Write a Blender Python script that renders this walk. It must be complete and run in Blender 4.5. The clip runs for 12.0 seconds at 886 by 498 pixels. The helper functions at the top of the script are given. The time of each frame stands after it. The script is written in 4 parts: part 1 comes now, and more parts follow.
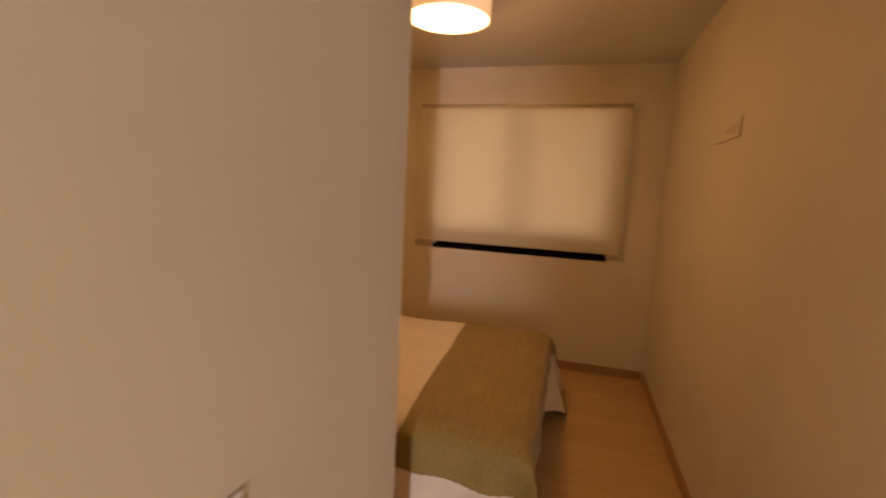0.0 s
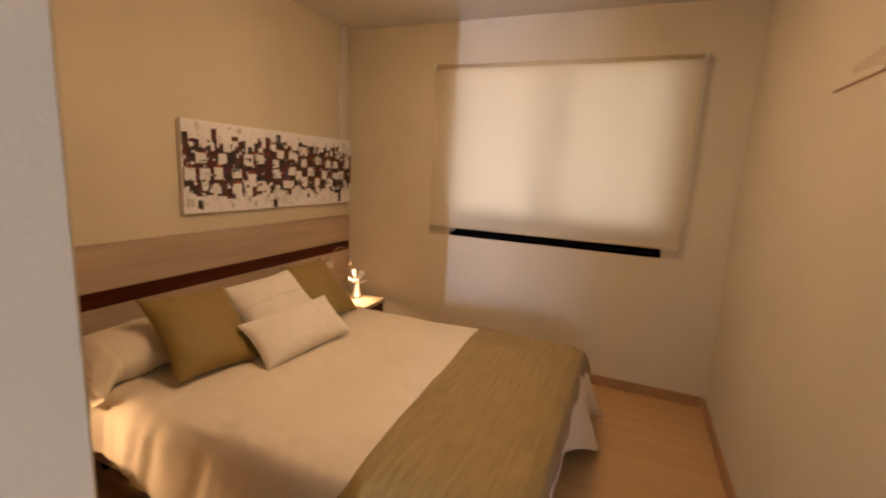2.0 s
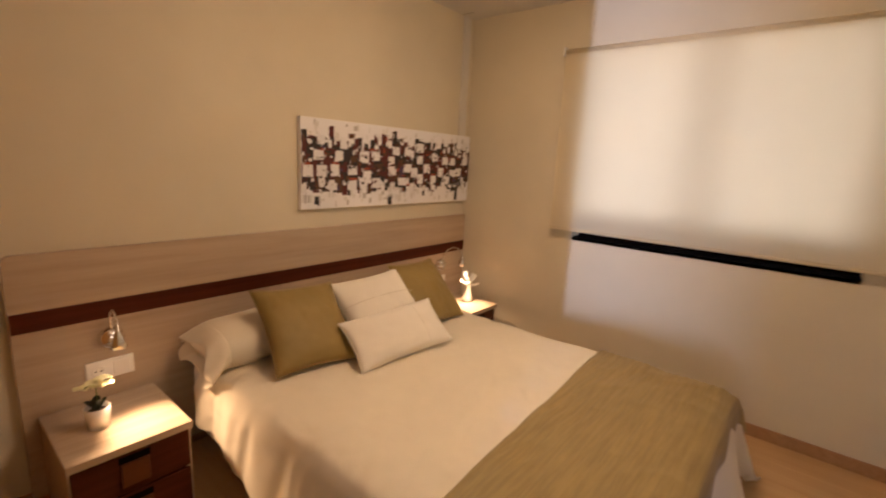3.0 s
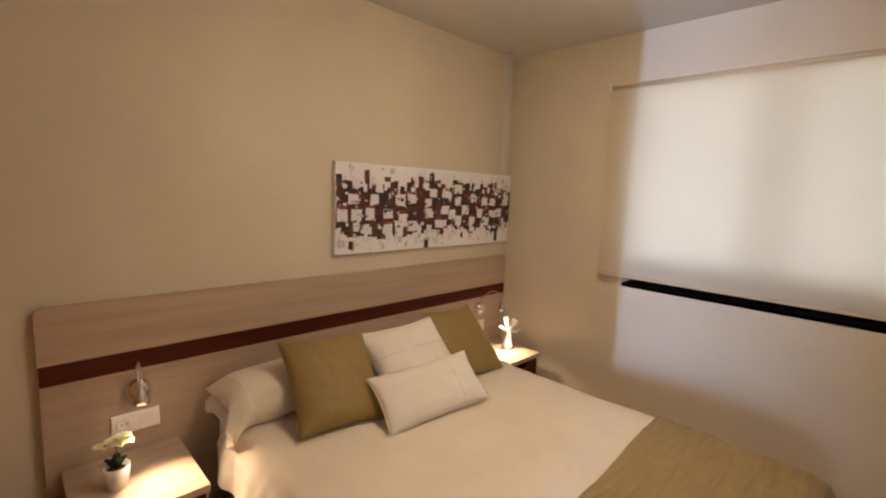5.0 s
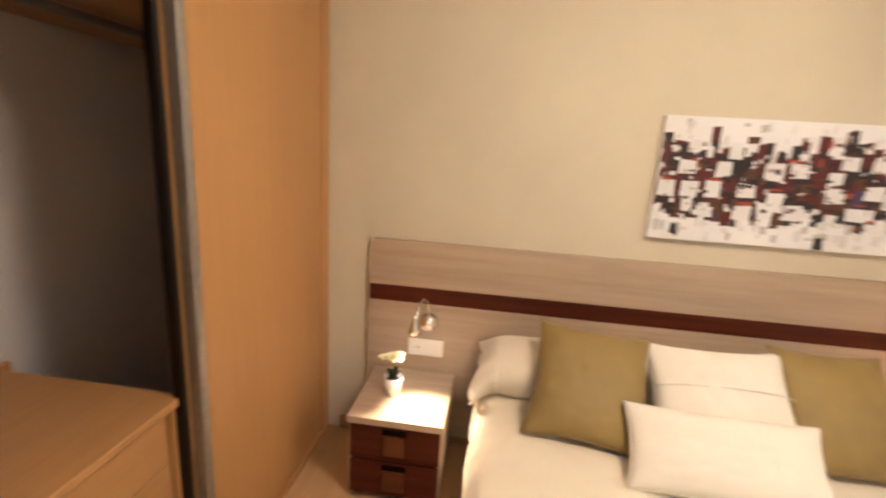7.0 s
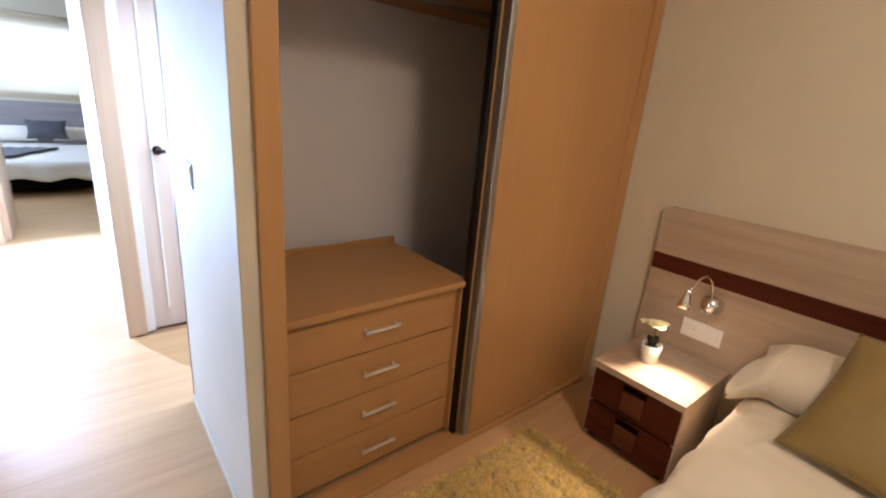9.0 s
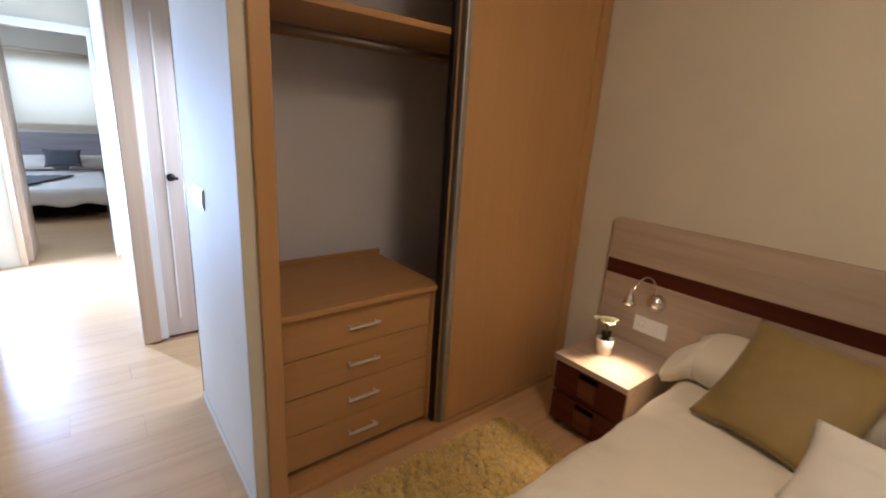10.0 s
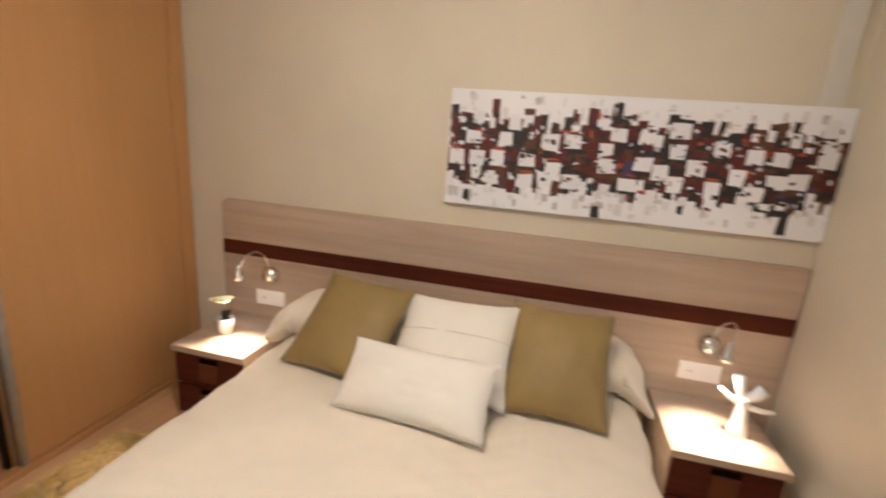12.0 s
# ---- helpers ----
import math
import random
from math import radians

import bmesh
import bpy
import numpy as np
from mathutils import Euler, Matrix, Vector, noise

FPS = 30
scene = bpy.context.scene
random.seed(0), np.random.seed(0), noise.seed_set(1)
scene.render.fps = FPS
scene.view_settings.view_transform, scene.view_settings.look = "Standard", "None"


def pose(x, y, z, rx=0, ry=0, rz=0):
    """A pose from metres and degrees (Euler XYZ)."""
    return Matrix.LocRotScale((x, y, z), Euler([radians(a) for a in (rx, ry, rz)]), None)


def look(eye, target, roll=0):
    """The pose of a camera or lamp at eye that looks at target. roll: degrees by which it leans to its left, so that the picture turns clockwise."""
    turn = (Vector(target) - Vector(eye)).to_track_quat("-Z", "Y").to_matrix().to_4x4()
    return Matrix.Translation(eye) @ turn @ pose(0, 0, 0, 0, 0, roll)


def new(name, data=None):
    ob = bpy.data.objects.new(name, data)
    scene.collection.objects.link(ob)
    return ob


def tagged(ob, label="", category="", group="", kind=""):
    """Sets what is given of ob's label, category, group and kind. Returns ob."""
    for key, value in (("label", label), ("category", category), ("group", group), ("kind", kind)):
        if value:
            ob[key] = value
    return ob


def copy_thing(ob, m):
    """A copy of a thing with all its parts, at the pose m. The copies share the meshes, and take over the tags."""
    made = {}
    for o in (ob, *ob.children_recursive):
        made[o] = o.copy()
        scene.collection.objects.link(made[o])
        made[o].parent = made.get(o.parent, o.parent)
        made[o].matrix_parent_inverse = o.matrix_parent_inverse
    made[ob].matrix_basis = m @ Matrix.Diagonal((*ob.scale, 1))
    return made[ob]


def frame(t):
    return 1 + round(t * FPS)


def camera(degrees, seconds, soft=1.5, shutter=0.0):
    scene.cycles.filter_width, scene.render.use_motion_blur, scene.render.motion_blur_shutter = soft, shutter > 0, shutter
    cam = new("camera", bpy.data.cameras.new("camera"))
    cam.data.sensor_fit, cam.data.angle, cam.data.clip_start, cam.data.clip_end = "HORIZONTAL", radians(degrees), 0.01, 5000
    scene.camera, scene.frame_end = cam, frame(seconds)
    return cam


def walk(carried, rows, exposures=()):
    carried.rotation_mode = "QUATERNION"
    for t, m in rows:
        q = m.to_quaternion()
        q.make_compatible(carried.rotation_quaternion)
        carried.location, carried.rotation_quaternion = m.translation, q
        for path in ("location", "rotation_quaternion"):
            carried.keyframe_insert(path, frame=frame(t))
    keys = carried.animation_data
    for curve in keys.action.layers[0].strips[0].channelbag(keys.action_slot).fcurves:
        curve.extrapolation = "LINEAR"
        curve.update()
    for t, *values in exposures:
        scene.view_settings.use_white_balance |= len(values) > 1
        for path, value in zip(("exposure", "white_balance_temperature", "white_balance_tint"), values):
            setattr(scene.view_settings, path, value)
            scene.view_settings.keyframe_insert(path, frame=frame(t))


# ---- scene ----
cam = camera(89.7, 12.0, soft=2.0, shutter=0.5)
PATH = [
    (0, (2.141, -0.826, 1.478), (1.600, 1.081, 1.209), 2.9),
    (0.5, (2.186, -0.669, 1.507), (1.860, 1.280, 1.199), 2.8),
    (1, (2.289, -0.629, 1.486), (1.936, 1.312, 1.158), 3.1),
    (1.2, (2.289, -0.549, 1.483), (1.896, 1.383, 1.149), 3.2),
    (1.5, (2.266, -0.407, 1.424), (1.780, 1.507, 1.105), 3.4),
    (2, (2.232, -0.178, 1.442), (1.474, 1.640, 1.094), 3.0),
    (2.5, (2.227, -0.036, 1.445), (1.219, 1.649, 1.068), 3.6),
    (3, (2.198, 0.081, 1.438), (0.955, 1.600, 1.053), 2.9),
    (3.2, (2.207, 0.117, 1.452), (0.901, 1.577, 1.050), 2.6),
    (4.8, (2.174, 0.206, 1.530), (0.795, 1.626, 1.243), 2.4),
    (5, (2.126, 0.211, 1.505), (0.721, 1.611, 1.247), 2.4),
    (5.5, (2.150, 0.338, 1.510), (0.523, 1.465, 1.218), 2.1),
    (6, (2.086, 0.470, 1.491), (0.290, 1.271, 1.127), 2.6),
    (6.5, (1.999, 0.596, 1.431), (0.080, 0.998, 1.039), 3.6),
    (7, (1.993, 0.831, 1.462), (0.057, 0.609, 1.012), 3.6),
    (7.5, (2.002, 0.797, 1.417), (0.159, 0.185, 0.939), 5.2),
    (7.7, (2.049, 0.832, 1.393), (0.277, 0.047, 0.900), 5.7),
    (9.3, (2.128, 1.273, 1.371), (0.934, -0.220, 0.783), 4.3),
    (9.5, (2.169, 1.347, 1.391), (0.963, -0.148, 0.833), 3.5),
    (10, (2.175, 1.470, 1.426), (0.946, -0.015, 0.895), 3.6),
    (10.5, (2.108, 1.714, 1.440), (0.812, 0.271, 0.951), 3.2),
    (11, (2.095, 1.827, 1.435), (0.572, 0.616, 0.972), 4.1),
    (11.5, (2.049, 1.860, 1.420), (0.285, 1.034, 0.967), 4.8),
    (12, (2.035, 1.948, 1.427), (0.144, 1.513, 0.942), 4.4),
]
EXPOSURES = [
    (0.0, -1.58, 11000, 36), (0.5, -1.13, 10300, 34), (1.0, -0.97, 9400, 32), (1.5, -0.92, 7700, 26), (2.0, -0.79, 6700, 23), (2.5, -0.60, 6300, 21), (3.0, -0.52, 6000, 20), (5.0, -0.57, 5200, 14),
    (6.0, -0.18, 4960, 12), (6.5, 0.26, 4900, 11), (7.0, 0.45, 4850, 10), (7.5, 0.68, 4780, 10), (9.5, -0.52, 4880, 12), (10.0, -0.70, 4880, 12), (10.5, -0.72, 4900, 12), (11.0, -0.48, 4880, 11),
    (11.5, -0.08, 4570, 10), (12.0, 0.06, 4460, 10)]
walk(cam, [(t, look(eye, target, roll)) for t, eye, target, roll in PATH], EXPOSURES)

# ---- world and lights ----
world = bpy.data.worlds.new("world")
scene.world = world
world.use_nodes = True
wn = world.node_tree.nodes
sky = wn.new("ShaderNodeTexSky")
sky.sky_type = 'NISHITA'
sky.sun_disc = False
sky.sun_elevation = radians(50)
sky.sun_rotation = radians(90)
wn["Background"].inputs[1].default_value = 0.1
world.node_tree.links.new(sky.outputs[0], wn["Background"].inputs[0])


def area_lamp(name, m, sx, sy, watts, colour):
    d = bpy.data.lights.new(name, 'AREA')
    d.shape, d.size, d.size_y, d.energy, d.color = 'RECTANGLE', sx, sy, watts, colour
    ob = new(name, d)
    ob.matrix_world = m
    return ob


def spot_lamp(name, eye, target, watts, colour, degrees, blend, radius):
    d = bpy.data.lights.new(name, 'SPOT')
    d.energy, d.color, d.spot_size, d.spot_blend, d.shadow_soft_size = watts, colour, radians(degrees), blend, radius
    ob = new(name, d)
    ob.matrix_world = look(eye, target)
    return ob


def point_lamp(name, at, watts, colour, radius):
    d = bpy.data.lights.new(name, 'POINT')
    d.energy, d.color, d.shadow_soft_size = watts, colour, radius
    ob = new(name, d)
    ob.location = at
    return ob


LX, LY = 1.43, 1.56          # ceiling lamp
WARM = (1.0, 0.63, 0.312)
SKY = (0.74, 0.85, 1.0)
PALE = (0.92, 0.95, 1.0)
SUNNY = (1.0, 0.97, 0.91)
COOL = (0.62, 0.74, 1.0)
DAY_WINDOW, DAY_HALL, DAY_NOOK, FAR_LIGHT, BULB, SPOT = 195, 285, 36, 85, 40, 44
# daylight outside the bedroom window, through the unseen hall and nook openings, and the far window
area_lamp("daylight_bedroom", look((1.68, 6.50, -0.35), (1.68, 2.9, 1.55)), 4.2, 1.5, DAY_WINDOW, SUNNY)
area_lamp("daylight_hall", look((2.885, -3.67, 0.90), (1.75, -0.9, 0.95)), 0.06, 1.2, DAY_HALL, COOL)
area_lamp("daylight_nook", look((1.06, -1.22, 1.35), (2.1, -1.20, 0.0)), 0.66, 1.3, DAY_NOOK, PALE)
area_lamp("daylight_far_window", look((2.3, -8.15, 1.6), (2.3, -7.0, 1.3)), 1.1, 0.8, FAR_LIGHT * 0.16, PALE)
# invented fill through an unseen side opening, brightens the far bed
area_lamp("fill_far_room", look((4.26, -6.3, 1.6), (2.4, -6.3, 0.8)), 1.3, 1.0, FAR_LIGHT, PALE)
# warm lamps
point_lamp("ceiling_bulb", (LX, LY, 2.30), BULB, WARM, 0.17)
down = bpy.data.lights.new("ceiling_diffuser", 'AREA')
down.shape, down.size, down.energy, down.color = 'DISK', 0.40, 10, WARM
new("ceiling_diffuser", down).matrix_world = look((LX, LY, 2.355), (LX, LY + 0.001, 1.0))
spot_lamp("reading_bulb", (0.263, 0.534, 0.672), (0.44, 0.60, 0.39), SPOT, WARM, 92, 1.0, 0.02)
spot_lamp("reading_bulb", (0.263, 2.675, 0.672), (0.35, 2.66, 0.39), SPOT * 1.15, WARM, 92, 1.0, 0.02)

# ---- materials ----


def material(name):
    m = bpy.data.materials.new(name)
    m.use_nodes = True
    return m, m.node_tree.nodes, m.node_tree.links, m.node_tree.nodes["Principled BSDF"]


def coords(n, l, scale):
    tc = n.new("ShaderNodeTexCoord")
    mp = n.new("ShaderNodeMapping")
    mp.inputs["Scale"].default_value = scale
    l.new(tc.outputs["Object"], mp.inputs[0])
    return mp.outputs[0]


def noise_node(n, l, vec, scale, detail=4.0, rough=0.55):
    t = n.new("ShaderNodeTexNoise")
    t.inputs["Scale"].default_value = scale
    t.inputs["Detail"].default_value = detail
    t.inputs["Roughness"].default_value = rough
    l.new(vec, t.inputs["Vector"])
    return t.outputs[0]


def ramp(n, l, fac, stops):
    r = n.new("ShaderNodeValToRGB")
    while len(r.color_ramp.elements) < len(stops):
        r.color_ramp.elements.new(0.5)
    for e, (p, c) in zip(r.color_ramp.elements, stops):
        e.position, e.color = p, (*c, 1)
    l.new(fac, r.inputs[0])
    return r.outputs[0]


def mixed(n, l, kind, fac, a, b):
    x = n.new("ShaderNodeMix")
    x.data_type, x.blend_type = 'RGBA', kind
    if isinstance(fac, float):
        x.inputs[0].default_value = fac
    else:
        l.new(fac, x.inputs[0])
    l.new(a, x.inputs[6])
    l.new(b, x.inputs[7])
    return x.outputs[2]


def bump(n, l, height, strength, distance, normal_of):
    b = n.new("ShaderNodeBump")
    b.inputs["Strength"].default_value = strength
    b.inputs["Distance"].default_value = distance
    l.new(height, b.inputs["Height"])
    l.new(b.outputs[0], normal_of.inputs["Normal"])


def scaled(c, k):
    return tuple(min(1.0, v * k) for v in c)


def paint_mat(name, colour, rough=0.7, grain=0.0012, spread=0.06):
    m, n, l, p = material(name)
    v = coords(n, l, (1, 1, 1))
    big = noise_node(n, l, v, 1.7, 3)
    l.new(ramp(n, l, big, [(0.3, scaled(colour, 1 - spread)), (0.7, scaled(colour, 1 + spread * 0.5))]), p.inputs["Base Color"])
    p.inputs["Roughness"].default_value = rough
    bump(n, l, noise_node(n, l, v, 160, 3), 0.35, grain, p)
    return m


def wood_mat(name, dark, light, axis, rough=0.45, fine=1.0, per_piece=False, gloss=0.28):
    """Grain that runs along the axis 0, 1 or 2."""
    m, n, l, p = material(name)
    s = [26.0 * fine, 26.0 * fine, 26.0 * fine]
    s[axis] = 1.3 * fine
    v = coords(n, l, s)
    if per_piece:
        info = n.new("ShaderNodeObjectInfo")
        sh = n.new("ShaderNodeVectorMath")
        sh.operation = 'MULTIPLY_ADD'
        cmb = n.new("ShaderNodeCombineXYZ")
        for i in range(3):
            l.new(info.outputs["Random"], cmb.inputs[i])
        sh.inputs[1].default_value = (37, 41, 13)
        l.new(cmb.outputs[0], sh.inputs[0])
        l.new(v, sh.inputs[2])
        v = sh.outputs[0]
    grain = noise_node(n, l, v, 1.0, 6, 0.62)
    s2 = [3.0, 3.0, 3.0]
    s2[axis] = 0.5
    broad = noise_node(n, l, coords(n, l, s2), 1.0, 2)
    c1 = ramp(n, l, grain, [(0.32, dark), (0.62, light)])
    c2 = ramp(n, l, broad, [(0.3, (0.91, 0.90, 0.88)), (0.7, (1, 1, 1))])
    out = mixed(n, l, 'MULTIPLY', 1.0, c1, c2)
    if per_piece:
        c3 = ramp(n, l, info.outputs["Random"], [(0.0, (0.95, 0.945, 0.94)), (1.0, (1, 1, 1))])
        out = mixed(n, l, 'MULTIPLY', 1.0, out, c3)
    l.new(out, p.inputs["Base Color"])
    p.inputs["Roughness"].default_value = rough
    p.inputs["Specular IOR Level"].default_value = gloss
    bump(n, l, grain, 0.12, 0.001, p)
    return m


def cloth_mat(name, colour, rough=0.9, weave=900.0, spread=0.10, sheen=0.2, translucent=0.0, streak=None, wrinkle=0.0):
    m, n, l, p = material(name)
    v = coords(n, l, (1, 1, 1))
    big = noise_node(n, l, v, 5.0, 4)
    out = ramp(n, l, big, [(0.3, scaled(colour, 1 - spread)), (0.7, scaled(colour, 1 + spread * 0.4))])
    if streak:
        fine = noise_node(n, l, coords(n, l, streak), 1.0, 4)
        c2 = ramp(n, l, fine, [(0.35, (0.80, 0.80, 0.78)), (0.65, (1, 1, 1))])
        out = mixed(n, l, 'MULTIPLY', 1.0, out, c2)
    l.new(out, p.inputs["Base Color"])
    p.inputs["Roughness"].default_value = rough
    p.inputs["Sheen Weight"].default_value = sheen
    fine_weave = noise_node(n, l, v, weave * 0.4, 2)
    if wrinkle:
        crease = n.new("ShaderNodeTexNoise")
        crease.noise_type = 'RIDGED_MULTIFRACTAL'
        crease.inputs["Scale"].default_value = 1.0
        crease.inputs["Detail"].default_value = 3.0
        crease.inputs["Distortion"].default_value = 0.6
        l.new(coords(n, l, (5.5, 11.0, 8.0)), crease.inputs["Vector"])
        fold = n.new("ShaderNodeMath")
        fold.operation = 'MULTIPLY_ADD'
        fold.inputs[1].default_value = 0.12
        l.new(fine_weave, fold.inputs[0])
        l.new(crease.outputs[0], fold.inputs[2])
        bump(n, l, fold.outputs[0], 0.5, wrinkle, p)
    else:
        bump(n, l, fine_weave, 0.3, 0.001, p)
    if translucent:
        t = n.new("ShaderNodeBsdfTranslucent")
        t.inputs[0].default_value = (*colour, 1)
        mx = n.new("ShaderNodeMixShader")
        mx.inputs[0].default_value = translucent
        l.new(p.outputs[0], mx.inputs[1])
        l.new(t.outputs[0], mx.inputs[2])
        l.new(mx.outputs[0], n["Material Output"].inputs[0])
    return m


def metal_mat(name, colour, rough):
    m, n, l, p = material(name)
    p.inputs["Base Color"].default_value = (*colour, 1)
    p.inputs["Metallic"].default_value = 1.0
    v = coords(n, l, (1, 1, 1))
    r = ramp(n, l, noise_node(n, l, v, 40, 3), [(0.3, (rough * 0.8,) * 3), (0.7, (rough * 1.3,) * 3)])
    l.new(r, p.inputs["Roughness"])
    return m


def glow_mat(name, colour, strength):
    m, n, l, p = material(name)
    p.inputs["Base Color"].default_value = (0.8, 0.78, 0.72, 1)
    p.inputs["Emission Color"].default_value = (*colour, 1)
    p.inputs["Emission Strength"].default_value = strength
    return m


def glass_mat(name):
    m, n, l, p = material(name)
    p.inputs["Base Color"].default_value = (0.95, 0.97, 0.97, 1)
    p.inputs["Transmission Weight"].default_value = 1.0
    p.inputs["Roughness"].default_value = 0.01
    p.inputs["IOR"].default_value = 1.45
    return m


M_WALL = paint_mat("cream_wall_paint", (0.63, 0.574, 0.440))
M_BACK = paint_mat("lilac_grey_panel", (0.72, 0.69, 0.68), 0.75)
M_CEIL = paint_mat("ceiling_paint", (0.63, 0.61, 0.56))
M_WHITE = paint_mat("white_gloss_paint", (0.80, 0.78, 0.74), 0.4, 0.0004)
M_BEECH = wood_mat("beech_veneer", (0.455, 0.250, 0.086), (0.48, 0.268, 0.096), 2, 0.42, 1.7)
M_BEECH_X = wood_mat("beech_veneer_flat", (0.42, 0.226, 0.078), (0.455, 0.250, 0.090), 0, 0.42, 1.7)
M_DOORWOOD = wood_mat("light_beech_door", (0.55, 0.40, 0.27), (0.62, 0.47, 0.33), 2, 0.4)
M_PALEDOOR = wood_mat("pale_lacquered_door", (0.60, 0.49, 0.41), (0.66, 0.55, 0.46), 2, 0.35)
M_OAK = wood_mat("grey_oak_laminate", (0.42, 0.325, 0.23), (0.50, 0.395, 0.29), 1, 0.42)
M_WALNUT = wood_mat("dark_walnut_laminate", (0.052, 0.011, 0.004), (0.088, 0.020, 0.008), 1, 0.46, gloss=0.12)
M_MIDWOOD = wood_mat("brown_pull_wood", (0.088, 0.028, 0.009), (0.12, 0.040, 0.013), 1, 0.4, gloss=0.15)
M_PLANK = wood_mat("floor_laminate", (0.52, 0.33, 0.155), (0.58, 0.38, 0.19), 0, 0.36, 0.8, True)
M_SKIRT = wood_mat("skirting_wood", (0.34, 0.19, 0.09), (0.42, 0.25, 0.13), 1, 0.4)
M_DUVET = cloth_mat("ivory_cotton", (0.78, 0.71, 0.565), spread=0.05, wrinkle=0.012)
M_LINEN = cloth_mat("white_linen", (0.79, 0.75, 0.66), spread=0.05, wrinkle=0.006)
M_OLIVE = cloth_mat("olive_satin", (0.265, 0.184, 0.046), 0.62, 700, 0.15, 0.12, wrinkle=0.008)
M_THROW = cloth_mat("olive_gold_throw", (0.33, 0.232, 0.072), 0.7, 500, 0.10, 0.1, streak=(75, 5, 75))
M_TAPE = cloth_mat("seam_thread", (0.60, 0.54, 0.43))
M_BASE = cloth_mat("beige_bed_base", (0.42, 0.31, 0.17), 0.9, 600)
M_BLIND = cloth_mat("ivory_blind_fabric", (0.78, 0.70, 0.52), 0.8, 800, 0.03, 0.0, translucent=0.45)
M_FRAME = paint_mat("dark_window_frame", (0.005, 0.0028, 0.0022), 0.75, 0.0003)
M_FRAME.node_tree.nodes["Principled BSDF"].inputs["Specular IOR Level"].default_value = 0.04
M_ALU = metal_mat("brushed_aluminium", (0.42, 0.40, 0.38), 0.48)
M_DARKALU = metal_mat("dark_aluminium", (0.035, 0.03, 0.028), 0.4)
M_STEEL = metal_mat("satin_steel", (0.86, 0.85, 0.82), 0.42)
M_STEEL.node_tree.nodes["Principled BSDF"].inputs["Metallic"].default_value = 0.85
M_CHROME = metal_mat("chrome", (0.80, 0.79, 0.77), 0.10)
M_PLASTIC = paint_mat("white_plastic", (0.80, 0.78, 0.73), 0.35, 0.0001, 0.02)
M_GLASS = glass_mat("window_glass")
M_SHADE = glow_mat("lamp_shade_fabric", (1.0, 0.70, 0.36), 1.6)
M_DIFFUSER = glow_mat("lamp_diffuser", (1.0, 0.86, 0.62), 9.0)
M_BULB = glow_mat("bulb_glow", (1.0, 0.86, 0.62), 45.0)
M_CERAMIC = paint_mat("white_ceramic", (0.82, 0.80, 0.76), 0.25, 0.0002, 0.03)
M_LEAF = paint_mat("dark_green_leaf", (0.012, 0.024, 0.009), 0.4, 0.0006, 0.3)
M_STEM = paint_mat("green_stem", (0.10, 0.15, 0.04), 0.5, 0.0006, 0.2)
M_PETAL = cloth_mat("cream_petal", (0.80, 0.74, 0.42), 0.6, 300, 0.1, 0.1, translucent=0.3)
M_SOIL = paint_mat("dark_bark", (0.05, 0.032, 0.02), 0.95, 0.004, 0.5)
M_GREYCLOTH = cloth_mat("charcoal_cloth", (0.075, 0.075, 0.085), 0.9)
M_GREYBOARD = wood_mat("grey_lilac_board", (0.30, 0.27, 0.27), (0.36, 0.33, 0.33), 0, 0.5)
M_CANVAS = paint_mat("white_canvas", (0.80, 0.80, 0.82), 0.75, 0.002, 0.08)


def rug_mat():
    m, n, l, p = material("gold_shag")
    g = n.new("ShaderNodeNewGeometry")
    c = ramp(n, l, g.outputs["Random Per Island"], [(0.0, (0.52, 0.34, 0.06)), (0.5, (0.68, 0.49, 0.11)), (1.0, (0.78, 0.63, 0.24))])
    l.new(c, p.inputs["Base Color"])
    p.inputs["Roughness"].default_value = 0.8
    p.inputs["Sheen Weight"].default_value = 0.4
    return m


M_RUG = rug_mat()

# ---- builders ----
ORIGIN = {}


def thing(name, at, label, category, group="", kind=""):
    ob = new(name)
    ob.empty_display_size = 0.1
    ob.location = at
    ORIGIN[ob.name] = Vector(at)
    return tagged(ob, label, category, group, kind)


def finish(bm, name, mat, smooth):
    bmesh.ops.recalc_face_normals(bm, faces=bm.faces)
    me = bpy.data.meshes.new(name)
    bm.to_mesh(me)
    bm.free()
    me.materials.append(mat)
    if smooth:
        for f in me.polygons:
            f.use_smooth = True
    return me


def part(name, bm, material_, parent, label="", smooth=False):
    """Links a bmesh, given in world places, as one mesh under a thing or a part."""
    ob = new(name, finish(bm, name, material_, smooth))
    if parent is not None:
        ob.parent = parent
        ob.matrix_parent_inverse = Matrix.Translation(-ORIGIN[parent.name])
        ORIGIN[ob.name] = Vector((0, 0, 0))
    if label:
        ob["label"] = label
    return ob


def solid(name, bm, material_, label, category, group="", kind="", smooth=False):
    """A thing of one mesh."""
    ob = part(name, bm, material_, None, "", smooth)
    ORIGIN[ob.name] = Vector((0, 0, 0))
    return tagged(ob, label, category, group, kind)


def box(x0, y0, z0, x1, y1, z1, bevel=0.0, bm=None, segments=2):
    own = bmesh.new()
    v = bmesh.ops.create_cube(own, size=1)["verts"]
    bmesh.ops.scale(own, vec=(x1 - x0, y1 - y0, z1 - z0), verts=v)
    bmesh.ops.translate(own, vec=((x0 + x1) / 2, (y0 + y1) / 2, (z0 + z1) / 2), verts=v)
    if bevel:
        bmesh.ops.bevel(own, geom=own.edges[:], offset=bevel, segments=segments, profile=0.5, affect='EDGES')
    return own if bm is None else joined(bm, own)


